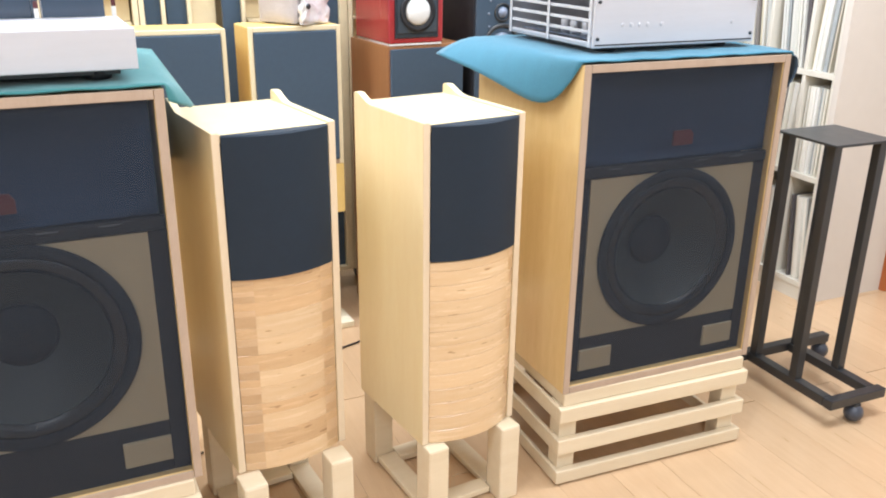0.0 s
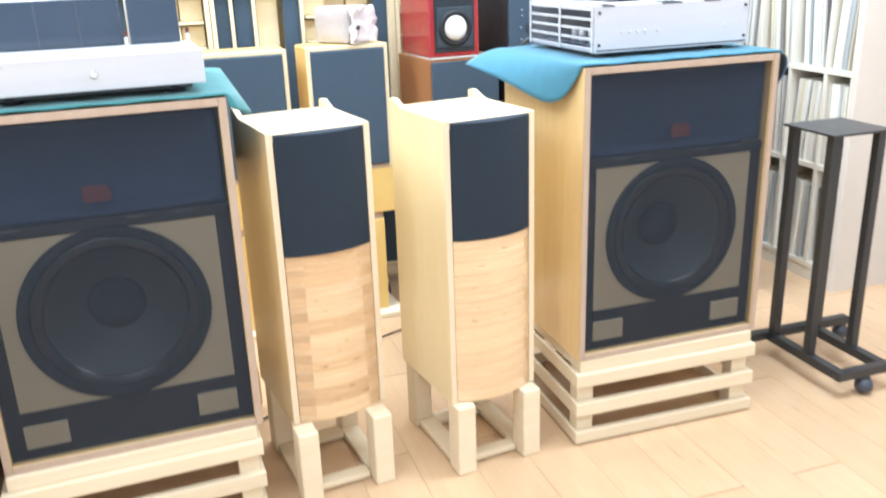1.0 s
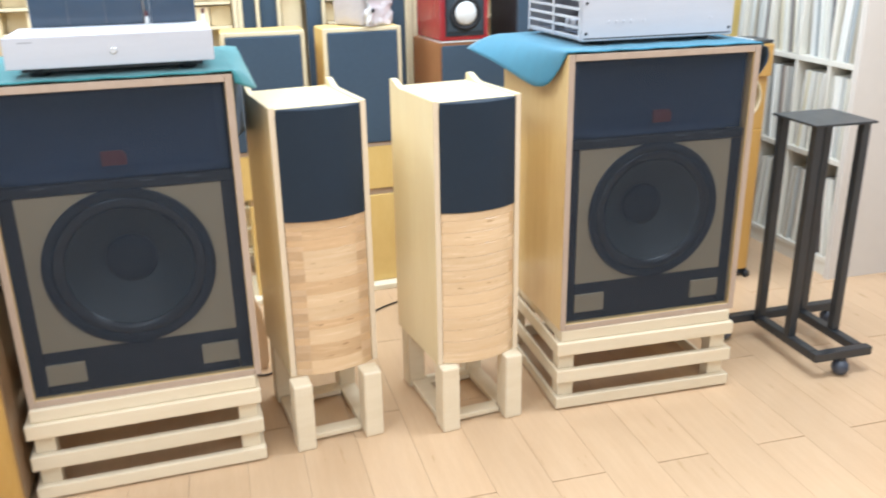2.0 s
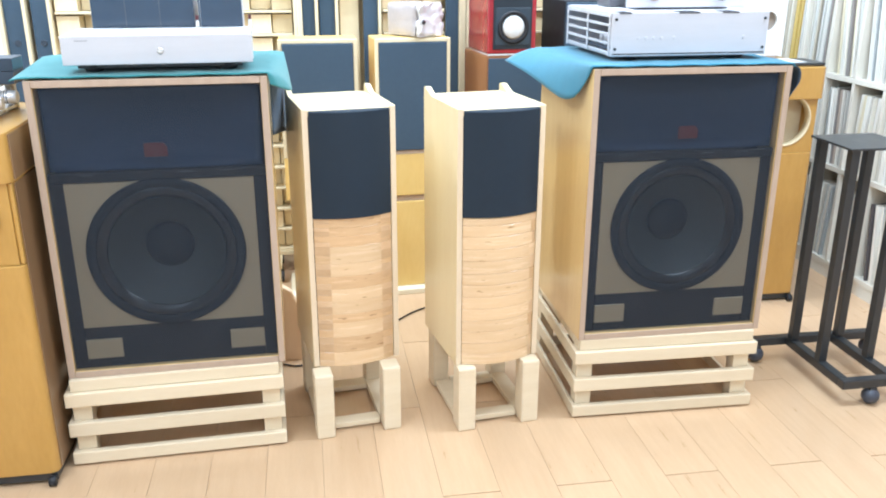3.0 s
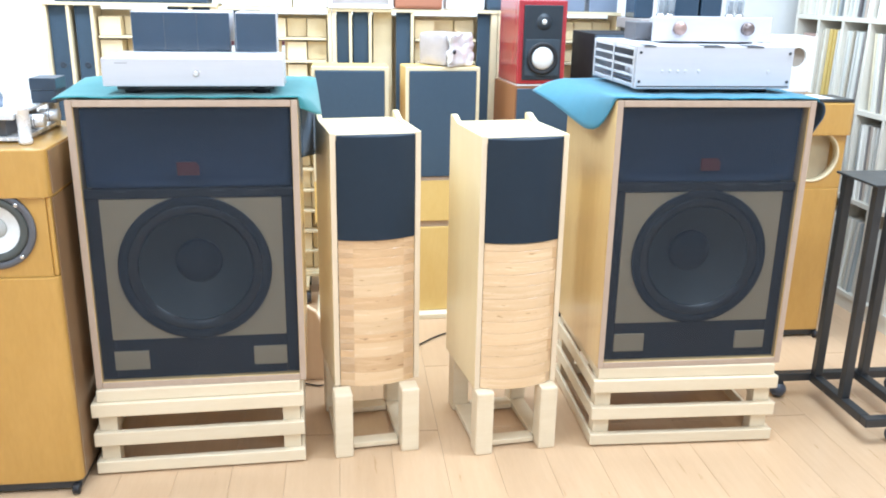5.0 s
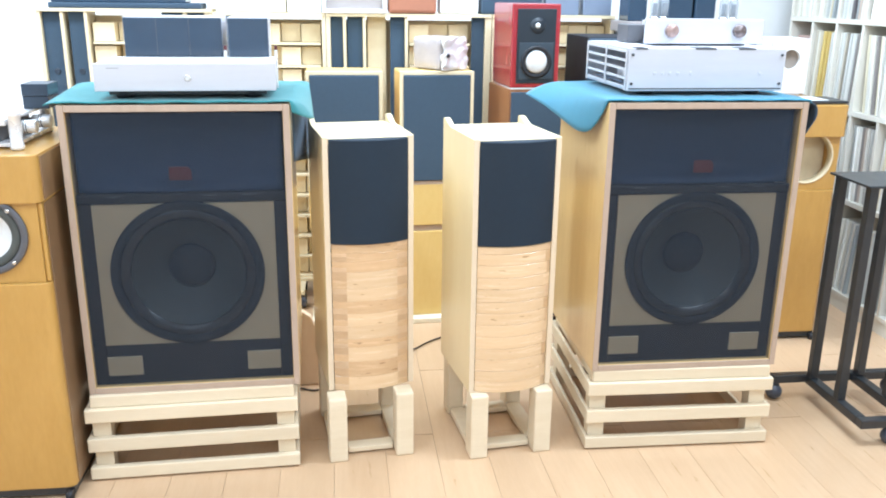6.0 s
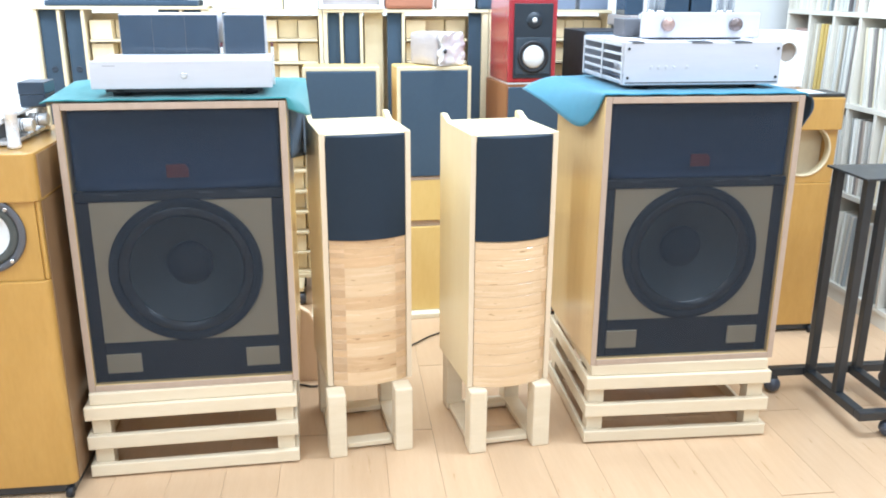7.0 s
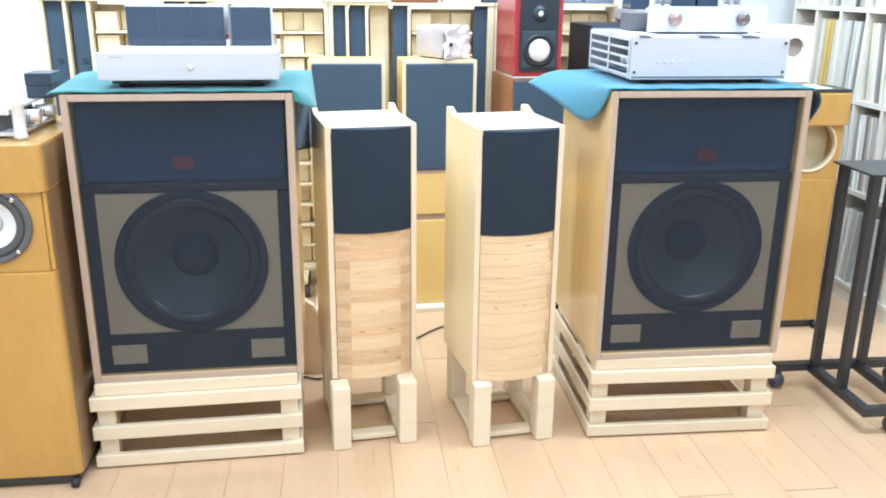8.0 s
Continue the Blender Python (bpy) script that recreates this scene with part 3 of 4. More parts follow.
under_cloth(-0.139, 1.512, 1.9, 0.281, 0.08, 0.47, 0.225, 0.046, "dark navy cloth hanging from under the teal felt")
under_cloth(1.260, 1.525, 0.0, 0.280, 0.004, 0.16, 0.112, 0.0, "dark navy cloth hanging from under the blue felt", curl=0.026)


# ---- honey plywood cabinets with full-range drivers ----
def full_range(parent, cx, cz, r, y):
    """A full-range driver: black cast frame, grey roll surround, white cone and cap."""
    def ring(name, rows, mat, owner, label="", ends="ring"):
        return part(name, turned([(r * k, y + h) for k, h in rows], (cx, 0, cz), seg=48, ends=ends), mat, owner, label)

    u = ring("full_range_driver", ((1.0, 0.0), (1.0, -0.006), (0.97, -0.009), (0.86, -0.009), (0.83, -0.004), (0.83, 0.0)), GREYDARK, parent, "black cast driver frame")
    ring("surround", ((0.828, -0.002), (0.80, -0.006), (0.72, -0.007), (0.62, -0.002), (0.62, 0.002), (0.828, 0.002)), FOAM, u, "grey-green roll surround")
    ring("cone", ((0.618, 0.0), (0.50, 0.008), (0.36, 0.015), (0.24, 0.019), (0.1, 0.02)), PAPER_CONE, u, "white paper cone", "last")
    ring("dust_cap", ((0.26, 0.0185), (0.22, 0.013), (0.12, 0.009), (0.01, 0.008)), GREY_CONE, u, ends="both")
    return u


def honey_cabinet(x, y, yaw, filled, off, lip, label):
    """Tall narrow cabinet; front's lower right corner over (x, y)."""
    c = thing("tall_cabinet", (x, y, 0), label, "loudspeaker", "pair of honey plywood loudspeakers", yaw=yaw)
    w, d = 0.272, 0.46
    def rounded(x0, x1, y0, z0, z1, r):
        """A block with rounded upright front corners and eased ends."""
        arc = [math.pi / 2 * n / 5 for n in range(6)]
        outline = [(x0 + r - r * math.cos(q), y0 + r - r * math.sin(q)) for q in arc] + [(x1 - r + r * math.sin(q), y0 + r - r * math.cos(q)) for q in arc] + [(x1, d), (x0, d)]
        return prism(outline, z0, z1, "z", 0.004)

    part("lower_body", rounded(-w, 0, 0.0, 0.032, 0.605, 0.022), HONEY, c)
    body = part("driver_section", holed(-w + 0.012, -0.012, 0.606, 0.806, -off, 0.728, 0.094, 0.010, 0.04), HONEY, c)
    part("side_wall", box(-0.02, -0.001, 0.0405, d, 0.606, 0.806), HONEY, body)
    part("side_wall", box(-w + 0.001, -w + 0.02, 0.0405, d, 0.606, 0.806), HONEY, body)
    for lo, hi in ((-0.0118, -0.001), (-w + 0.001, -w + 0.0118)):
        part("corner_piece", box(lo, hi, 0.014, 0.040, 0.606, 0.806, 0.004), HONEY, body)
    part("back_wall", box(-w + 0.021, -0.021, 0.085, 0.105, 0.606, 0.806), CREAM, body)
    part("top_section", rounded(-w - lip, lip, -lip * 0.6, 0.807, 0.924, 0.024), HONEY, c)
    # thin dark sheets over the right side only, painting in its shade
    part("side_face", box(0.0003, 0.003, 0.024, d - 0.02, 0.036, 0.803), SHADED_SIDE, c, "side face in dark brown that carries its shade")
    part("side_face", box(lip + 0.0003, lip + 0.003, 0.022, d - 0.02, 0.813, 0.918), SHADED_SIDE, c, "side face in dark brown that carries its shade")
    part("base", box(-w + 0.006, -0.006, 0.006, d - 0.006, 0.010, 0.0318), IRON, c, "black base strip")
    for px in (-w + 0.02, -0.016):
        for py in (-0.006, d - 0.03):
            part("castor", turned([(0.006, -0.009), (0.014, -0.008), (0.014, 0.008), (0.006, 0.009)], (px, py, 0.0142), "x", 20), RUBBER, c)
    if filled:
        u = full_range(c, -off, 0.728, 0.099, 0.009)
        for k in range(4):
            a = math.pi / 4 + k * math.pi / 2
            part("screw", turned([(0.005, -0.008), (0.005, -0.011), (0.003, -0.012)], (-off + 0.091 * math.cos(a), 0, 0.728 + 0.091 * math.sin(a)), "y", 10), CHROME, u)
    else:
        part("hole_ring", turned([(0.098, 0.010), (0.098, 0.006), (0.093, 0.005), (0.092, 0.010), (0.092, 0.04), (0.0935, 0.04), (0.0935, 0.0105)], (-off, 0, 0.728), "y", 48, ends="ring"), CREAM, c, "pale cut rim of the empty driver hole")
    return c


honey_cabinet(-0.449, 1.400, 0.5, True, 0.138, 0.003, "tall honey plywood loudspeaker with a white-coned driver on castors")
honey_cabinet(2.120, 2.265, -1.0, False, 0.123, 0.010, "tall honey plywood loudspeaker with an empty driver hole")


# ---- grilled loudspeakers at the back ----
def back_speaker(x, y, yaw, d, label):
    s = thing("shelf_loudspeaker", (x, y, 0.0), label, "loudspeaker", "navy-fronted loudspeakers", yaw=yaw)
    w, t = 0.290, 0.014
    z0, z1 = 0.573, 1.014
    part("box", box(0, w, 0.012, d - 0.06, z0, z1, 0.006), HONEY_PALE, s)
    part("front_frame", box(0, t, 0, 0.0115, z0, z1, 0.002, box(w - t, w, 0, 0.0115, z0, z1, 0.002, box(t, w - t, 0, 0.0115, z1 - t, z1, 0.002))), CREAM, s)
    part("grille", box(t + 0.001, w - t - 0.001, -0.006, 0.0113, z0 + 0.016, z1 - t - 0.001, 0.004), CLOTH_NAVY, s)
    part("gap_strip", box(t, w - t, 0.002, 0.0113, z0, z0 + 0.014), TAN, s)
    return s


def back_base(x, y, yaw, d, label):
    """Box on a narrower pedestal that stands on a broad plinth board."""
    s = thing("low_cabinet", (x, y, 0), label, "cabinet", "honey bases", yaw=yaw)
    w = 0.290
    part("pedestal", box(0.046, w - 0.046, 0.0, d - 0.02, 0.022, 0.380, 0.003), HONEY_PALE, s)
    # tan strip that paints the shadow under the overhanging upper body
    part("neck", box(0.048, w - 0.048, 0.012, d - 0.02, 0.3805, 0.4055), TAN, s, "tan strip for the shadow under the box")
    part("upper_body", box(0, w, 0.0, d, 0.406, 0.572, 0.003), HONEY_PALE, s)
    part("plinth", box(-0.004, w + 0.004, -0.045, d, 0.0, 0.021, 0.003), PLINTH, s, "pale cream plinth board")
    return s


for bx, by, byaw in ((0.139, 2.60, 0.0), (0.495, 2.60, 4.0)):
    back_base(bx, by, byaw, 0.23, "honey-coloured wooden base cabinet on a pedestal with a cream plinth")
    back_speaker(bx, by, byaw, 0.23, "pale wooden loudspeaker with a navy cloth grille on its base")

# red monitor on a brown loudspeaker
brown = thing("brown_loudspeaker", (0.905, 2.505, 0), "tall walnut-sided loudspeaker with a dark front", "loudspeaker", yaw=6.0)
part("cabinet", box(0, 0.27, 0.012, 0.30, 0.02, 0.955, 0.003), BROWN, brown)
part("grille", box(0.006, 0.264, 0.0, 0.0115, 0.03, 0.945, 0.003), CLOTH_NAVY, brown)
part("plinth", box(0.01, 0.26, 0.02, 0.28, 0.0, 0.0195), RUBBER, brown)

red = thing("red_monitor", (0.905, 2.512, 0.9555), "glossy red monitor loudspeaker with a white cone", "loudspeaker", yaw=5.0)
part("cabinet", box(0, 0.188, 0.0, 0.26, 0.006, 0.312, 0.005), RED, red)
part("foot_plate", box(0.004, 0.184, 0.003, 0.25, 0.0, 0.0055), WHITE, red)
front = part("front_panel", box(0.020, 0.170, -0.004, -0.0005, 0.022, 0.294, 0.002), SLATE, red)
plate = part("woofer_plate", box(0.028, 0.162, -0.0075, -0.0045, 0.038, 0.172, 0.002), SLATE_LIGHT, front)
part("cone", turned([(0.060, -0.008), (0.060, -0.013), (0.052, -0.015), (0.044, -0.010), (0.001, -0.0095)], (0.095, 0, 0.102), "y", 40), RUBBER, plate)
part("dust_cap", turned([(0.043, -0.011), (0.036, -0.019), (0.022, -0.025), (0.001, -0.027)], (0.095, 0, 0.102), "y", 36), PAPER_CONE, plate, "bright white cone")
part("tweeter", turned([(0.030, -0.0045), (0.030, -0.0055), (0.012, -0.0052), (0.001, -0.0052)], (0.098, 0, 0.234), "y", 36), SLATE, front)
part("tweeter_dome", turned([(0.010, -0.0056), (0.008, -0.0095), (0.001, -0.011)], (0.098, 0, 0.234), "y", 24), PAPER_CONE, front)

dark = thing("dark_loudspeaker", (1.198, 2.522, 0), "tall matt black loudspeaker with two drivers", "loudspeaker", yaw=2.5)
part("cabinet", box(0, 0.205, 0.0, 0.27, 0.0, 1.150, 0.004), BAFFLE, dark)
part("front", box(0.003, 0.202, -0.012, -0.0005, 0.01, 1.145, 0.004), CLOTH_NAVY, dark)
for cz, r in ((1.048, 0.030), (0.948, 0.066)):
    part("driver_ring", turned([(r, -0.0125), (r, -0.016), (r * 0.84, -0.017), (r * 0.78, -0.0125)], (0.095, 0, cz), "y", 32, ends="ring"), IRON, dark)
    part("driver_dome", turned([(r * 0.6, -0.0125), (r * 0.5, -0.020), (r * 0.25, -0.025), (0.001, -0.026)], (0.095, 0, cz), "y", 28), GREYGLASS, dark)
for cx, cz in ((0.050, 1.105), (0.050, 1.085), (0.045, 1.045), (0.048, 1.005), (0.165, 1.045), (0.095, 1.004)):
    part("bolt", turned([(0.004, -0.0125), (0.004, -0.015), (0.002, -0.016)], (cx, 0, cz), "y", 10), GREYGLASS, dark)
part("mark", box(0.085, 0.108, -0.0135, -0.0125, 1.10, 1.108), WHITE, dark, "small pale mark")

# wrapped parcel on the navy-fronted loudspeaker
parcel = thing("wrapped_parcel", (0.656, 2.602, 1.0145), "small box in crinkled clear wrap on a loudspeaker", "parcel", yaw=36.0)


def crumpled(x0, x1, y0, y1, z0, z1, bevel, cuts, rough):
    bm = box(x0, x1, y0, y1, z0, z1, bevel)
    bmesh.ops.subdivide_edges(bm, edges=bm.edges[:], cuts=cuts, use_grid_fill=True)
    for v in bm.verts:
        if v.co.z > z0 + 0.001:
            n = noise.noise_vector(v.co * 55)
            v.co += Vector((n.x, n.y, abs(n.z) * 0.5)) * rough
    for f in bm.faces:
        f.smooth = True
    return bm


part("carton", crumpled(0, 0.122, 0.012, 0.172, 0.0, 0.125, 0.018, 4, 0.005), WRAP, parcel, "mauve-grey wrapped carton")
part("wrap_end", crumpled(0.002, 0.120, -0.014, 0.010, 0.002, 0.124, 0.006, 8, 0.017), FOIL, parcel, "bright crumpled end of the wrap")
part("knot", turned([(0.006, -0.026), (0.009, -0.022), (0.004, -0.014)], (0.012, 0, 0.058), "y", 12), IRON, parcel)

# ---- diffuser racks against the back wall ----
DY, DTOP = 2.90, 1.205


def rack(x0, x1, label, top=DTOP):
    r = thing("diffuser_rack", (x0, DY, 0), label, "diffuser", "wooden diffuser racks")
    w = x1 - x0
    part("back_board", box(0.016, w - 0.016, 0.13, 0.145, 0.085, top - 0.016), BLOCK, r)
    part("side_board", box(0, 0.0155, 0, 0.146, 0.08, top, 0.001), CREAM, r)
    part("side_board", box(w - 0.0155, w, 0, 0.146, 0.08, top, 0.001), CREAM, r)
    part("top_board", box(0, w, -0.004, 0.15, top + 0.0005, top + 0.013, 0.001), CREAM, r)
    part("bottom_board", box(0.016, w - 0.016, 0, 0.129, 0.08, 0.095, 0.001), CREAM, r)
    for cx in (0.05, w - 0.128):
        part("castor_arm", box(cx - 0.012, cx + 0.012, -0.13, 0.0095, 0.062, 0.0795, 0.002), CREAM, r)
        part("castor_fork", box(cx - 0.016, cx + 0.016, -0.125, -0.095, 0.048, 0.0615, 0.002), IRON, r)
        part("castor", turned([(0.012, -0.019), (0.0265, -0.018), (0.0275, -0.015), (0.0275, 0.015), (0.0265, 0.018), (0.012, 0.019)], (cx, -0.11, 0.028), "x", 24), BALL, r)
        part("castor", turned([(0.012, -0.012), (0.0275, -0.011), (0.0275, 0.011), (0.012, 0.012)], (cx, 0.12, 0.028), "x", 24), RUBBER, r)
    return r


def strips(r, x0, spans, top=DTOP):
    """Upright dark cloth strips between pale bars."""
    for a, b in spans:
        part("dark_strip", box(a - x0, b - x0, 0.020, 0.045, 0.0955, top - 0.0005, 0.002), CLOTH_NAVY, r, "dark navy cloth strip")
        part("bar", box(b - x0 + 0.001, b - x0 + 0.013, 0.0, 0.128, 0.0955, top - 0.0005, 0.001), CREAM, r)


BLOCKS = [mesh_of("block", box(-0.040, 0.040, 0.0, dd, -0.036, 0.036, 0.001), BLOCK) for dd in (0.026, 0.052, 0.078, 0.104)]


def blocks(r, x0, x1, base):
    n = max(1, round((x1 - x0) / 0.084))
    step = (x1 - x0) / n
    rng = random.Random(int(x0 * 1000))
    for row in range(12):
        z = 0.1465 + row * 0.0905
        part_shelf = box(x0 - base + 0.002, x1 - base - 0.002, 0.012, 0.128, z - 0.0505, z - 0.0415)
        part("shelf_strip", part_shelf, CREAM, r)
        for c in range(n):
            k = rng.randrange(4)
            ob = new("block", BLOCKS[k])
            ob.parent = r
            ob.location = (x0 + (c + 0.5) * step - base, 0.1295 - (0.026, 0.052, 0.078, 0.104)[k], z - 0.004)
            ob.scale.x = step / 0.084


HIGH = DTOP + 0.010
ra = rack(-0.900, -0.233, "pale wooden diffuser rack with dark strips and stepped blocks", HIGH)
strips(ra, -0.900, ((-0.882, -0.812), (-0.785, -0.722), (-0.430, -0.346), (-0.330, -0.262)), HIGH)
for sx in (-0.847, -0.753):
    part("small_driver", turned([(0.012, 0.0198), (0.012, 0.0180), (0.009, 0.0175), (0.007, 0.0186), (0.001, 0.0182)], (sx + 0.900, 0, 0.985), "y", 20), SLATE_BLUE, ra, "small round driver in the cloth strip")
blocks(ra, -0.700, -0.440, -0.900)
rd = rack(-0.230, 0.215, "pale wooden diffuser rack with two dark strips and stepped blocks")
strips(rd, -0.230, ((-0.214, -0.146), (-0.130, -0.068)))
blocks(rd, -0.050, 0.195, -0.230)
rb = rack(0.218, 0.895, "pale wooden diffuser rack with dark strips beside the red monitor")
strips(rb, 0.218, ((0.236, 0.284), (0.302, 0.364), (0.478, 0.536), (0.816, 0.868)))
part("column", box(0.385 - 0.218, 0.462 - 0.218, 0.06, 0.128, 0.0955, DTOP - 0.0005, 0.002), BLOCK, rb)
blocks(rb, 0.555, 0.810, 0.218)
rc = rack(0.898, 1.420, "pale wooden diffuser rack with stepped blocks")
blocks(rc, 0.918, 1.400, 0.898)

# things on the racks
TOP = DTOP + 0.0135


def crate(name, x0, x1, y0, h, mat, label, category, bevel=0.004, depth=0.13):
    return solid(name, box(0, x1 - x0, 0, depth, 0, h, bevel), mat, label, category, place=(x0, y0, TOP))


flat = thing("turntable_lid", (-0.85, 2.895, TOP + 0.010), "dark blue-black slim deck lying on the rack", "deck")
part("base", box(0.0, 0.58, 0.0, 0.15, 0.0, 0.022, 0.006), CLOTH_NAVY, flat)
part("lid", box(0.01, 0.52, 0.01, 0.15, 0.0225, 0.045, 0.004), SMOKE, flat)
crate("white_unit", -0.52, -0.20, 2.93, 0.022, WHITE, "thin white plastic unit on the deck", "box").location.z += 0.0555
crate("cream_box", -0.19, 0.06, 2.91, 0.14, CREAM, "cream board box on the rack", "box")
crate("white_box", 0.065, 0.20, 2.91, 0.12, WHITE, "plain white box on the rack", "box")
tray = thing("white_case", (0.205, 2.89, TOP), "white open-fronted case with a grey inside", "case")
part("base", box(0, 0.255, 0, 0.14, 0, 0.016, 0.003), WHITE, tray)
part("side", box(0, 0.014, 0, 0.14, 0.0165, 0.15, 0.003), WHITE, tray)
part("side", box(0.241, 0.255, 0, 0.14, 0.0165, 0.15, 0.003), WHITE, tray)
part("inner_panel", box(0.015, 0.240, 0.02, 0.13, 0.0165, 0.15), TAUPE, tray)
crate("brown_case", 0.470, 0.665, 2.89, 0.14, TANBOX, "rounded brown leatherette case on the rack", "case", 0.014)
white2 = thing("white_radio", (0.680, 2.90, TOP), "small white unit with a grey slot", "radio")
part("body", box(0, 0.16, 0, 0.12, 0, 0.12, 0.012), WHITE, white2)
part("slot", box(0.06, 0.075, -0.002, 0.0, 0.03, 0.11), SHELF, white2)
crate("dark_unit", 0.850, 1.105, 2.90, 0.085, CLOTH_NAVY, "long dark unit lying on the rack", "box", 0.012)
crate("glass_box", 1.12, 1.26, 2.90, 0.12, GREYGLASS, "blue-grey translucent box on the rack", "box")
crate("glass_box", 1.28, 1.40, 2.90, 0.14, GREYGLASS, "blue-grey translucent box on the rack", "box")

# rack with a valve amplifier behind the stack
er = thing("equipment_rack", (1.430, 2.60, 0), "dark grey steel equipment rack", "rack")
for px in (0, 0.445):
    for py in (0, 0.33):
        part("post", box(px, px + 0.03, py, py + 0.03, 0, 1.14), IRON, er)
for z in (0.1, 0.6):
    part("shelf", box(0.031, 0.444, 0.0, 0.36, z, z + 0.02), IRON, er)
part("top", box(-0.01, 0.485, -0.01, 0.37, 1.1405, 1.160, 0.004), IRON, er)
va = thing("valve_amplifier", (1.395, 2.585, 1.1605), "valve amplifier with dark transformers and chrome-capped valves", "amplifier")
part("chassis", box(0, 0.45, 0, 0.30, 0, 0.042, 0.004), TAUPE, va)
for px, w in ((0.004, 0.075), (0.165, 0.10), (0.275, 0.085)):
    tf = part("transformer", box(px, px + w, 0.09, 0.21, 0.0425, 0.185, 0.006), SMOKE, va)
    part("top_cap", box(px + 0.006, px + w - 0.006, 0.096, 0.204, 0.1855, 0.192, 0.002), GREYDARK, tf)
for px in (0.10, 0.137, 0.382, 0.420):
    vt = part("valve", turned([(0.014, 0.062), (0.017, 0.075), (0.018, 0.115), (0.012, 0.138), (0.001, 0.145)], (px, 0.06, 0), "z", 20), CLEAR, va, "clear glass valve")
    part("valve_base", turned([(0.017, 0.0425), (0.019, 0.044), (0.019, 0.060), (0.0165, 0.0615)], (px, 0.06, 0), "z", 20), CHROME, vt)
    part("plate_box", box(px - 0.008, px + 0.008, 0.054, 0.066, 0.066, 0.112, 0.002), GREYDARK, vt)

# ---- disc player and small amplifiers on the teal cloth ----
dp = thing("disc_player", (-0.333, 1.546, 1.0365), "slim silver disc player on dark feet on teal cloth", "player", yaw=2.5)
part("case", box(0, 0.440, 0.004, 0.24, 0.022, 0.088, 0.003), SILVER, dp)
part("front_panel", box(-0.002, 0.442, -0.004, 0.0035, 0.020, 0.089, 0.002), SILVER, dp)
part("base", box(0.025, 0.415, 0.03, 0.22, 0.009, 0.0215), IRON, dp)
for px in (0.06, 0.380):
    for py in (0.05, 0.2):
        part("foot", turned([(0.02, 0.0), (0.022, 0.003), (0.022, 0.0215)], (px, py, 0), "z", 20), RUBBER, dp)
part("power_button", turned([(0.008, -0.0045), (0.008, -0.007), (0.006, -0.0075)], (0.224, 0, 0.052), "y", 20), CHROME, dp)
part("marking", box(0.03, 0.06, -0.0046, -0.0042, 0.076, 0.0785), SILVER_DARK, dp, "faint grey marking")


def dark_unit(x0, x1, label, lines):
    u = thing("dark_fronted_amplifier", (x0, 1.80, 1.0365), label, "amplifier", "dark fronted units", yaw=2.0)
    w = x1 - x0
    part("case", box(0, w, 0.004, 0.15, 0.004, 0.194, 0.002), SILVER, u)
    part("dark_front", box(0.0015, w - 0.0005, 0.0, 0.0035, 0.005, 0.191, 0.001), SMOKE, u)
    for lx in lines:
        part("divider", box(lx, lx + 0.0008, -0.0006, -0.0001, 0.006, 0.188), GREYDARK, u)
    for px in (0.02, w - 0.02):
        part("foot", box(px - 0.008, px + 0.008, 0.02, 0.13, 0.0, 0.0035), RUBBER, u)
    return u


dark_unit(-0.315, -0.052, "box-shaped unit with glossy dark triple front panel", (0.087, 0.174))
dark_unit(-0.036, 0.075, "narrow unit with a glossy dark front panel", ())
tag = thing("red_tag", (-0.0485, 1.797, 1.0365), "small red and white tag between the dark units", "tag")
part("stem", box(0, 0.008, 0, 0.006, 0, 0.105, 0.001), WHITE, tag)
part("cap", box(0, 0.008, 0, 0.006, 0.1055, 0.118, 0.001), BADGE, tag)
copy_thing(tag, pose(0.088, 1.82, 1.0365))

# ---- amplifier stack on the blue cloth ----
pa = thing("power_amplifier", (1.052, 1.612, 1.0365), "silver power amplifier with open slatted sides on blue cloth", "amplifier", yaw=1.0)
w, d, z0, z1 = 0.456, 0.375, 0.012, 0.128
part("front_panel", box(0, w, 0, 0.006, z0, z1, 0.002), SILVER, pa)
part("bottom_plate", box(0.004, w - 0.004, 0.0065, d, z0 + 0.001, z0 + 0.006), SILVER, pa)
part("top_plate", box(0.004, w - 0.004, 0.0065, d, z1 - 0.006, z1 - 0.001), SILVER, pa)
part("back_plate", box(0.004, w - 0.004, d + 0.0005, d + 0.004, z0, z1), SILVER, pa)
for sx in (0.0, w - 0.006):
    for k in range(5):
        zz = z0 + 0.006 + k * (z1 - z0 - 0.02) / 4
        part("side_slat", box(sx, sx + 0.006, 0.0065, d, zz, zz + 0.007, 0.001), SILVER, pa)
    for py in (0.0068, d / 2 - 0.006, d - 0.012):
        part("side_post", box(sx - 0.003, sx - 0.0002, py, py + 0.010, z0 + 0.001, z1 - 0.001, 0.0008) if sx == 0 else box(sx + 0.0062, sx + 0.009, py, py + 0.010, z0 + 0.001, z1 - 0.001, 0.0008), SILVER, pa)
part("transformer", turned([(0.055, z0 + 0.007), (0.06, z0 + 0.012), (0.06, z0 + 0.06), (0.05, z0 + 0.066)], (0.20, 0.14, 0), "z", 28), IRON, pa)
part("circuit_board", box(0.02, 0.12, 0.03, d - 0.03, z0 + 0.014, z0 + 0.017), GREYGLASS, pa)
for py in (0.06, 0.10, 0.15, 0.19):
    part("capacitor", turned([(0.012, z0 + 0.0175), (0.012, z0 + 0.045), (0.010, z0 + 0.047)], (0.05, py, 0), "z", 16), SILVER, pa)
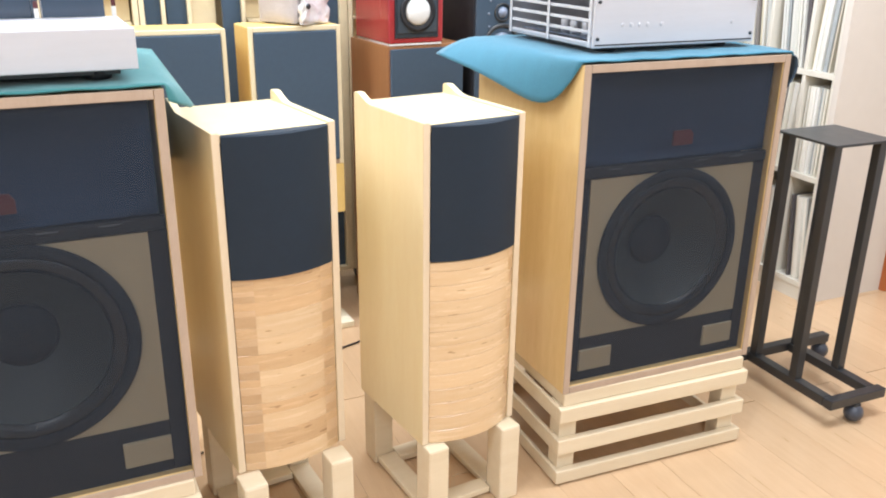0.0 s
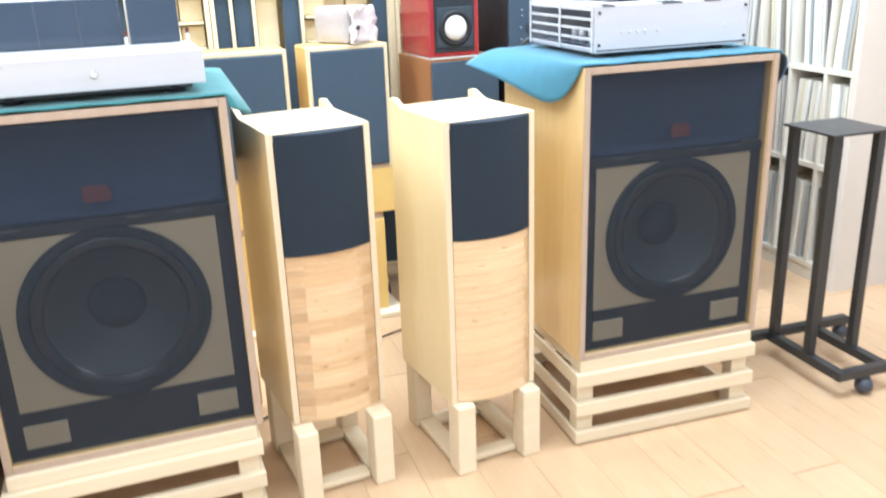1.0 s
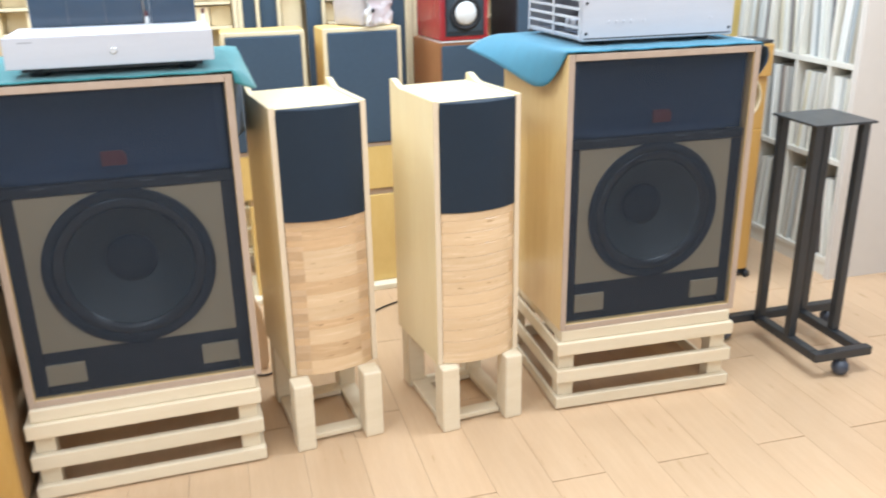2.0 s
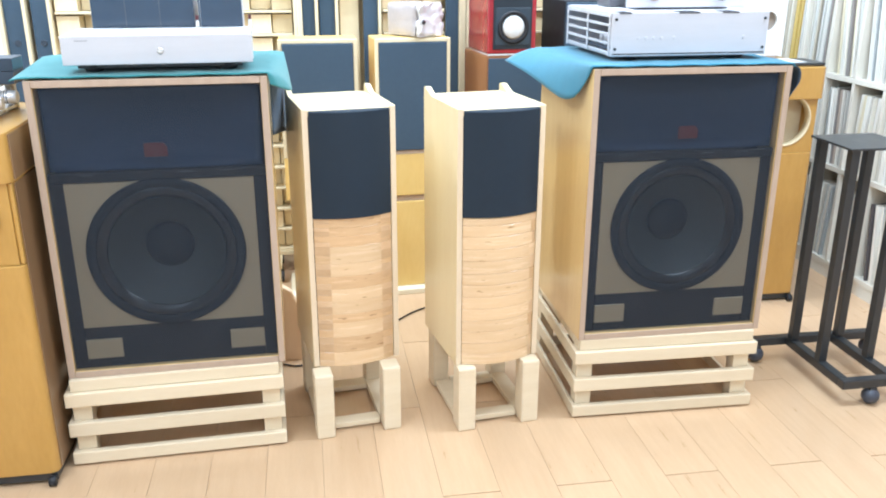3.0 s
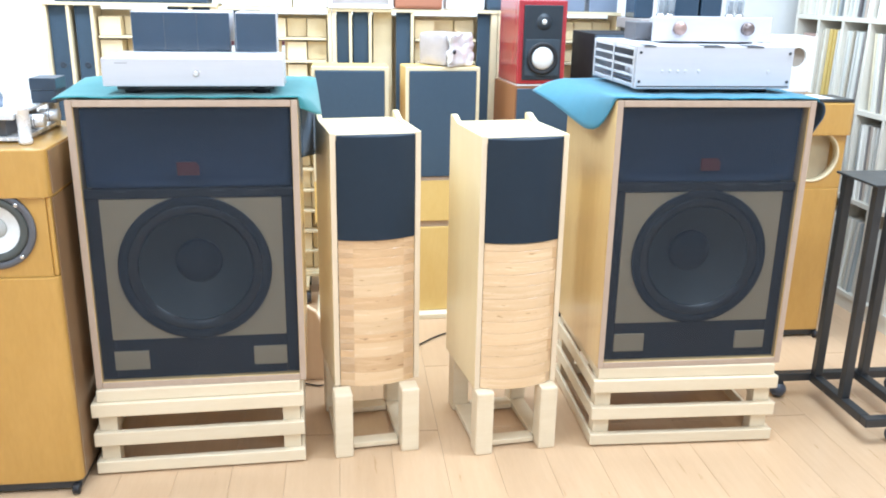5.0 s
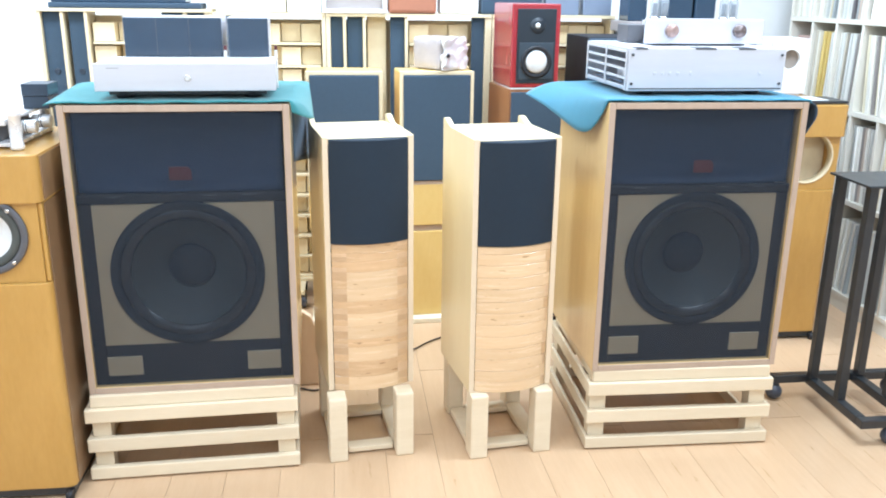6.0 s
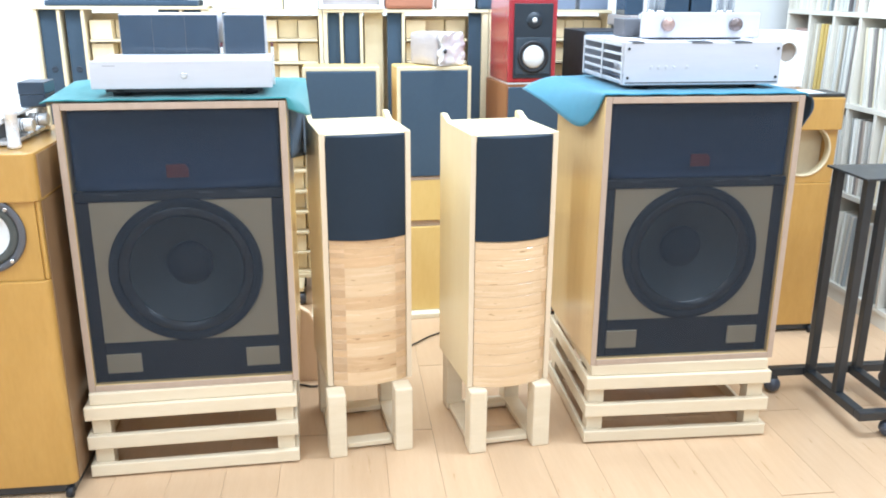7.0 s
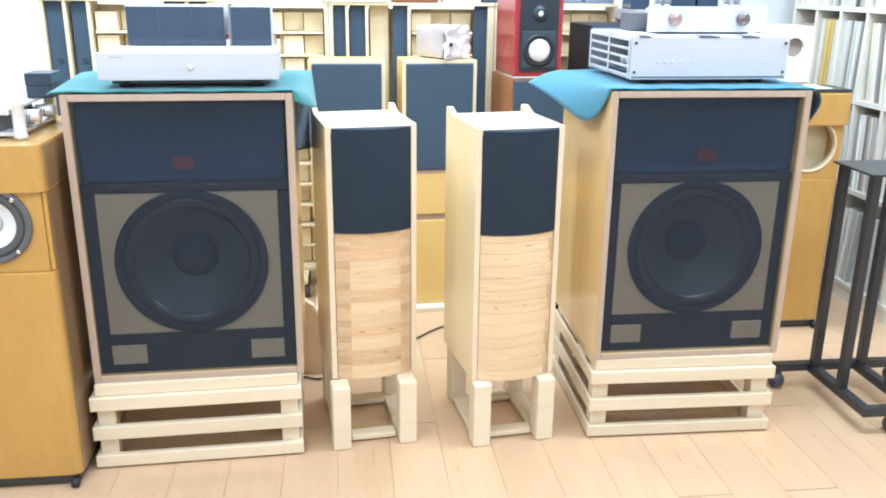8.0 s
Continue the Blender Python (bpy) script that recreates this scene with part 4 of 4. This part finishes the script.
part("base", box(0.03, w - 0.05, 0.035, d - 0.03, 0.004, z0 - 0.0005), IRON, pa)
part("base_line", box(0.006, w - 0.006, -0.001, -0.0002, z0 + 0.005, z0 + 0.008), IRON, pa)
for px in (0.07, w - 0.07):
    for py in (0.05, d - 0.05):
        part("foot", turned([(0.022, 0.0), (0.024, 0.003), (0.024, 0.0115)], (px, py, 0), "z", 20), RUBBER, pa)
for px, pz in ((0.012, z0 + 0.02), (0.012, z1 - 0.018), (w - 0.012, z0 + 0.02), (w - 0.012, z1 - 0.018)):
    part("bolt", turned([(0.004, 0.0), (0.004, -0.003), (0.002, -0.004)], (px, 0, pz), "y", 10), IRON, pa)
for px in (0.078, 0.100, 0.122, 0.144, 0.182, 0.385):
    part("button", turned([(0.0045, 0.0), (0.0045, -0.0008), (0.0038, -0.0012)], (px, 0, z0 + 0.048), "y", 12), SILVER, pa)
for px, pw in ((0.02, 0.034), (0.19, 0.06), (0.315, 0.05)):
    part("top_slot", box(px, px + pw, 0.010, 0.05, z1 - 0.0006, z1 + 0.0003), SLOT, pa)
    part("top_notch", box(px, px + pw, -0.0006, 0.0064, z1 - 0.0045, z1 + 0.0004), GREYDARK, pa, "dark notch in the top edge")

pre = thing("preamplifier", (1.135, 1.735, 1.1650), "slim silver preamplifier with two copper knobs on the amplifier", "amplifier", yaw=1.0)
part("case", box(0.05, 0.30, 0.006, 0.16, 0.004, 0.066, 0.003), SILVER, pre)
part("front_panel", box(0, 0.360, 0, 0.0055, 0.004, 0.075, 0.004), SILVER, pre)
part("dark_foot", box(0.03, 0.31, 0.01, 0.18, 0.0, 0.0036), IRON, pre)
for px, knob_mat, knob_label in ((0.079, COPPER, "copper knob"), (0.283, COPPER_DARK, "dark bronze knob")):
    knob = part("knob", turned([(0.0185, -0.0005), (0.0185, -0.013), (0.0165, -0.016), (0.001, -0.0165)], (px, 0, 0.041), "y", 28), knob_mat, pre, knob_label)
    part("knob_face", turned([(0.0140, -0.0168), (0.0135, -0.0180), (0.001, -0.0182)], (px, 0, 0.041), "y", 28), knob_mat, knob)

solid("grey_box", box(0, 0.080, 0, 0.10, 0, 0.052, 0.003), GREYDARK, "small dark grey box behind the preamplifier", "box", place=(1.132, 1.870, 1.1650), yaw=1.0)

# ---- white loudspeaker and tray on the empty cabinet ----
wb = thing("white_loudspeaker", (1.906, 2.45, 0.9245), "small white loudspeaker with a round hole on a wooden strip", "loudspeaker")
part("strip", box(0.02, 0.12, 0.0, 0.16, 0.0, 0.022), TAN, wb)
part("front", holed(0.0, 0.140, 0.0225, 0.227, 0.070, 0.150, 0.036, 0.0, 0.014, 40), WHITE, wb)
part("body", box(0.0, 0.140, 0.045, 0.17, 0.0225, 0.227, 0.002), WHITE, wb)
part("cone", turned([(0.040, 0.0145), (0.030, 0.020), (0.012, 0.026), (0.001, 0.026)], (0.070, 0, 0.150), "y", 32, ends="last"), DULL, wb, "dull brown cone in the hole")
tray = thing("black_tray", (2.015, 2.29, 0.9245), "thin black tray on top of the empty cabinet", "tray")
part("plate", box(-0.03, 0.120, 0.0, 0.15, 0.0, 0.012, 0.004), IRON, tray)
solid("paper_sheet", box(0, 0.075, 0, 0.12, 0, 0.0012), WHITE, "white paper sheet lying on the thin black tray", "paper", place=(1.992, 2.30, 0.9369), yaw=4.0)

# ---- chassis with chrome posts on the filled cabinet ----
ch = thing("open_chassis_amplifier", (-0.69, 1.425, 0.9245), "open silver chassis with bright posts and knobs", "amplifier")
for px, py in ((0.018, 0.05), (0.180, 0.05), (0.018, 0.335), (0.160, 0.335)):
    post = part("post", turned([(0.013, 0.0), (0.0165, 0.003), (0.0165, 0.012), (0.0145, 0.014), (0.0145, 0.080), (0.0165, 0.082), (0.0165, 0.091), (0.013, 0.095)], (px, py, 0), "z", 24), BRIGHT, ch)
    part("cap_screw", turned([(0.006, 0.0952), (0.006, 0.0975), (0.004, 0.099)], (px, py, 0), "z", 12), CHROME, post)
part("top_plate", box(0.0, 0.163, 0.067, 0.318, 0.066, 0.074, 0.002), BRIGHT, ch)
part("front_rail", box(0.035, 0.163, 0.036, 0.0665, 0.060, 0.074, 0.002), BRIGHT, ch)
part("bottom_plate", box(0.0, 0.172, 0.067, 0.318, 0.004, 0.014, 0.002), BRIGHT, ch)
part("inner_box", box(0.02, 0.128, 0.08, 0.305, 0.0145, 0.0655, 0.002), GREYDARK, ch, "dark inner box")
for py, reach in ((0.155, 0.196), (0.255, 0.200)):
    knob = part("knob", turned([(0.009, 0.1285), (0.009, reach - 0.048), (0.0155, reach - 0.047), (0.0165, reach - 0.044), (0.0165, reach - 0.002), (0.0145, reach)], (0, py, 0.041), "x", 28), BRIGHT, ch)
    for at in (0.030, 0.024):
        part("knob_ring", turned([(0.0163, reach - at), (0.0170, reach - at + 0.0004), (0.0170, reach - at + 0.0022), (0.0163, reach - at + 0.0026)], (0, py, 0.041), "x", 28, ends="ring"), RUBBER, knob, "black ring")
bb = thing("black_box", (-0.551, 1.665, 0.999), "two stacked small navy-black boxes on the silver chassis", "box")
part("lower_box", box(0, 0.064, 0, 0.085, 0, 0.032, 0.002), SLATE_BLUE, bb)
part("upper_box", box(-0.001, 0.065, -0.001, 0.085, 0.0325, 0.064, 0.002), SLATE_BLUE, bb)
solid("grey_dome", turned([(0.04, 0), (0.042, 0.02), (0.034, 0.045), (0.018, 0.058), (0.001, 0.061)], axis="z", seg=28), GREYGLASS, "grey rounded cover on the silver chassis", "cover", place=(-0.640, 1.60, 0.999))

# ---- black steel stand on castors ----
st = thing("steel_stand", (1.803, 1.585, 0), "black steel stand with square top plate on ball castors", "stand")
part("top_plate", box(-0.017, 0.199, -0.018, 0.192, 0.7725, 0.780, 0.002), IRON, st)
for px in (0.001, 0.166):
    for py in (0.001, 0.161):
        part("post", box(px, px + 0.027, py, py + 0.026, 0.0865, 0.772, 0.002), IRON, st)
for px in (0.0, 0.163):
    part("rail", box(px, px + 0.031, -0.1045, 0.1895, 0.058, 0.086, 0.003), IRON, st)
part("rail", box(0.0, 0.208, -0.135, -0.105, 0.058, 0.086, 0.003), IRON, st)
part("rail", box(-0.112, 0.335, 0.190, 0.220, 0.058, 0.086, 0.003), IRON, st)
for px, py in ((0.105, -0.125), (0.318, 0.205), (-0.101, 0.200)):
    cf = part("castor_fork", box(px - 0.012, px + 0.012, py - 0.012, py + 0.012, 0.046, 0.0575, 0.002), IRON, st)
    ball = [(max(0.002, 0.027 * math.cos(a)), 0.0272 + 0.027 * math.sin(a)) for a in [math.pi * (n / 10 - 0.5) for n in range(11)]]
    part("castor", turned(ball, (px, py, 0), "z", 24), BALL, cf, "blue-grey ball castor")

# ---- record shelves ----
SX, SY = 2.40, 2.157
sh = thing("record_shelf", (SX, SY, 0), "tall pale grey shelves filled with records", "shelf")
DIVIDERS = (0.0, 0.135, 0.330, 0.525, 0.720, 0.915, 1.110)
LONG = DIVIDERS[-1] + 0.016
LEVELS = (0.075, 0.475, 0.845, 1.215, 1.585)
part("base", box(0.006, 0.36, 0, LONG, 0.0, 0.0545), SHELF, sh)
for z in LEVELS:
    part("board", box(0.0, 0.36, 0, LONG, z - 0.020, z, 0.001), SHELF, sh)
part("back", box(0.3605, 0.37, 0, LONG, 0, 1.585), SHELF, sh)
for y in DIVIDERS:
    for a, b in zip(LEVELS, LEVELS[1:]):
        part("divider", box(0.001, 0.36, y, y + 0.016, a + 0.0005, b - 0.0205, 0.001), SHELF, sh)
rng = random.Random(5)
THICK = (0.004, 0.007, 0.011, 0.016)
RECORDS = [mesh_of("record", box(0, 0.31, -t / 2, t / 2, 0, 0.312), SLEEVE) for t in THICK]
YELLOW_RECORDS = [mesh_of("record", box(0, 0.31, -t / 2, t / 2, 0, 0.312), YELLOW) for t in THICK]
for k, (y0, y1) in enumerate(zip(DIVIDERS, DIVIDERS[1:])):
    for z in LEVELS[:-1]:
        if k == 5 and z == 0.845:
            continue
        at, end = SY + y0 + 0.018, SY + y1 - 0.004
        lean = rng.choice((0, 2, -3, 6, -7, 4))
        if lean:
            at, end = (at + 0.012 * abs(lean) / 2, end) if lean > 0 else (at, end - 0.012 * abs(lean) / 2)
        while True:
            m = rng.choice((0, 1, 1, 2, 2, 3))
            t = THICK[m]
            if at + t > end:
                break
            yellow = k == 4 and z == 0.845 and 2.930 < at < 3.010
            ob = new("record", (YELLOW_RECORDS if yellow else RECORDS)[m])
            ob.matrix_basis = pose(SX + 0.006 + rng.random() * 0.020, at + t / 2, z + 0.001, lean * 0.8, 0, 0)
            tagged(ob, "yellow record sleeve standing in the grey shelf" if yellow else "record sleeve standing upright in the grey shelf", "record", "records in the shelf")
            at += t + rng.choice((0.0004, 0.0008, 0.002, 0.006))
solid("pinkish_carton", box(0, 0.26, 0, 0.150, 0, 0.285, 0.004), TANPINK, "dull pinkish carton standing in the shelf", "carton", place=(SX + 0.03, SY + 0.940, 0.846))

# ---- small things on the floor ----


def cable(points, r, label):
    c = bpy.data.curves.new("cable", "CURVE")
    c.dimensions, c.bevel_depth, c.bevel_resolution = "3D", r, 3
    s = c.splines.new("BEZIER")
    s.bezier_points.add(len(points) - 1)
    for p, q in zip(s.bezier_points, points):
        p.co = q
        p.handle_left_type = p.handle_right_type = "AUTO"
    c.materials.append(RUBBER)
    return tagged(new("cable", c), label, "cable")


cable([(0.40, 2.17, 0.005), (0.52, 2.286, 0.005), (0.625, 2.386, 0.005), (0.80, 2.46, 0.005)], 0.003, "black cable lying on the floor")
cable([(0.02, 1.98, 0.005), (0.11, 1.995, 0.005), (0.16, 1.975, 0.005), (0.19, 1.985, 0.005)], 0.003, "black cable lying on the floor")
rb2 = [(-0.05, 0.0), (0.055, 0.0), (0.064, 0.03), (0.064, 0.12), (0.055, 0.20), (0.035, 0.25), (0.0, 0.275), (-0.035, 0.25), (-0.05, 0.20)]
solid("round_topped_board", prism(rb2, 0, 0.03, "y", 0.004), PINK, "rounded pale brown board standing on the floor", "board", place=(0.118, 2.03, 0.0))

# ---- floor planks ----
PW, PL = 0.15, 0.92
PLANKS = {n: mesh_of("plank", box(0.0003, PW - 0.0003, 0.0015, n - 0.0015, -0.005, 0.0, 0.0006), PLANK) for n in (PL,)}
for col in range(-15, 26):
    x = 0.08 + col * PW
    if x < X0 or x + PW > X1:
        continue
    y = 1.19 - (0 if col % 2 else PL / 2) - 5 * PL
    while y < Y1 - 0.02:
        if y + PL > Y0 and y + PL <= Y1 + PL:
            ob = new("plank", PLANKS[PL])
            ob.parent = floor
            lo, hi = max(y, Y0), min(y + PL, Y1)
            ob.location = (x, lo, 0)
            ob.scale.y = (hi - lo) / PL
        y += PL
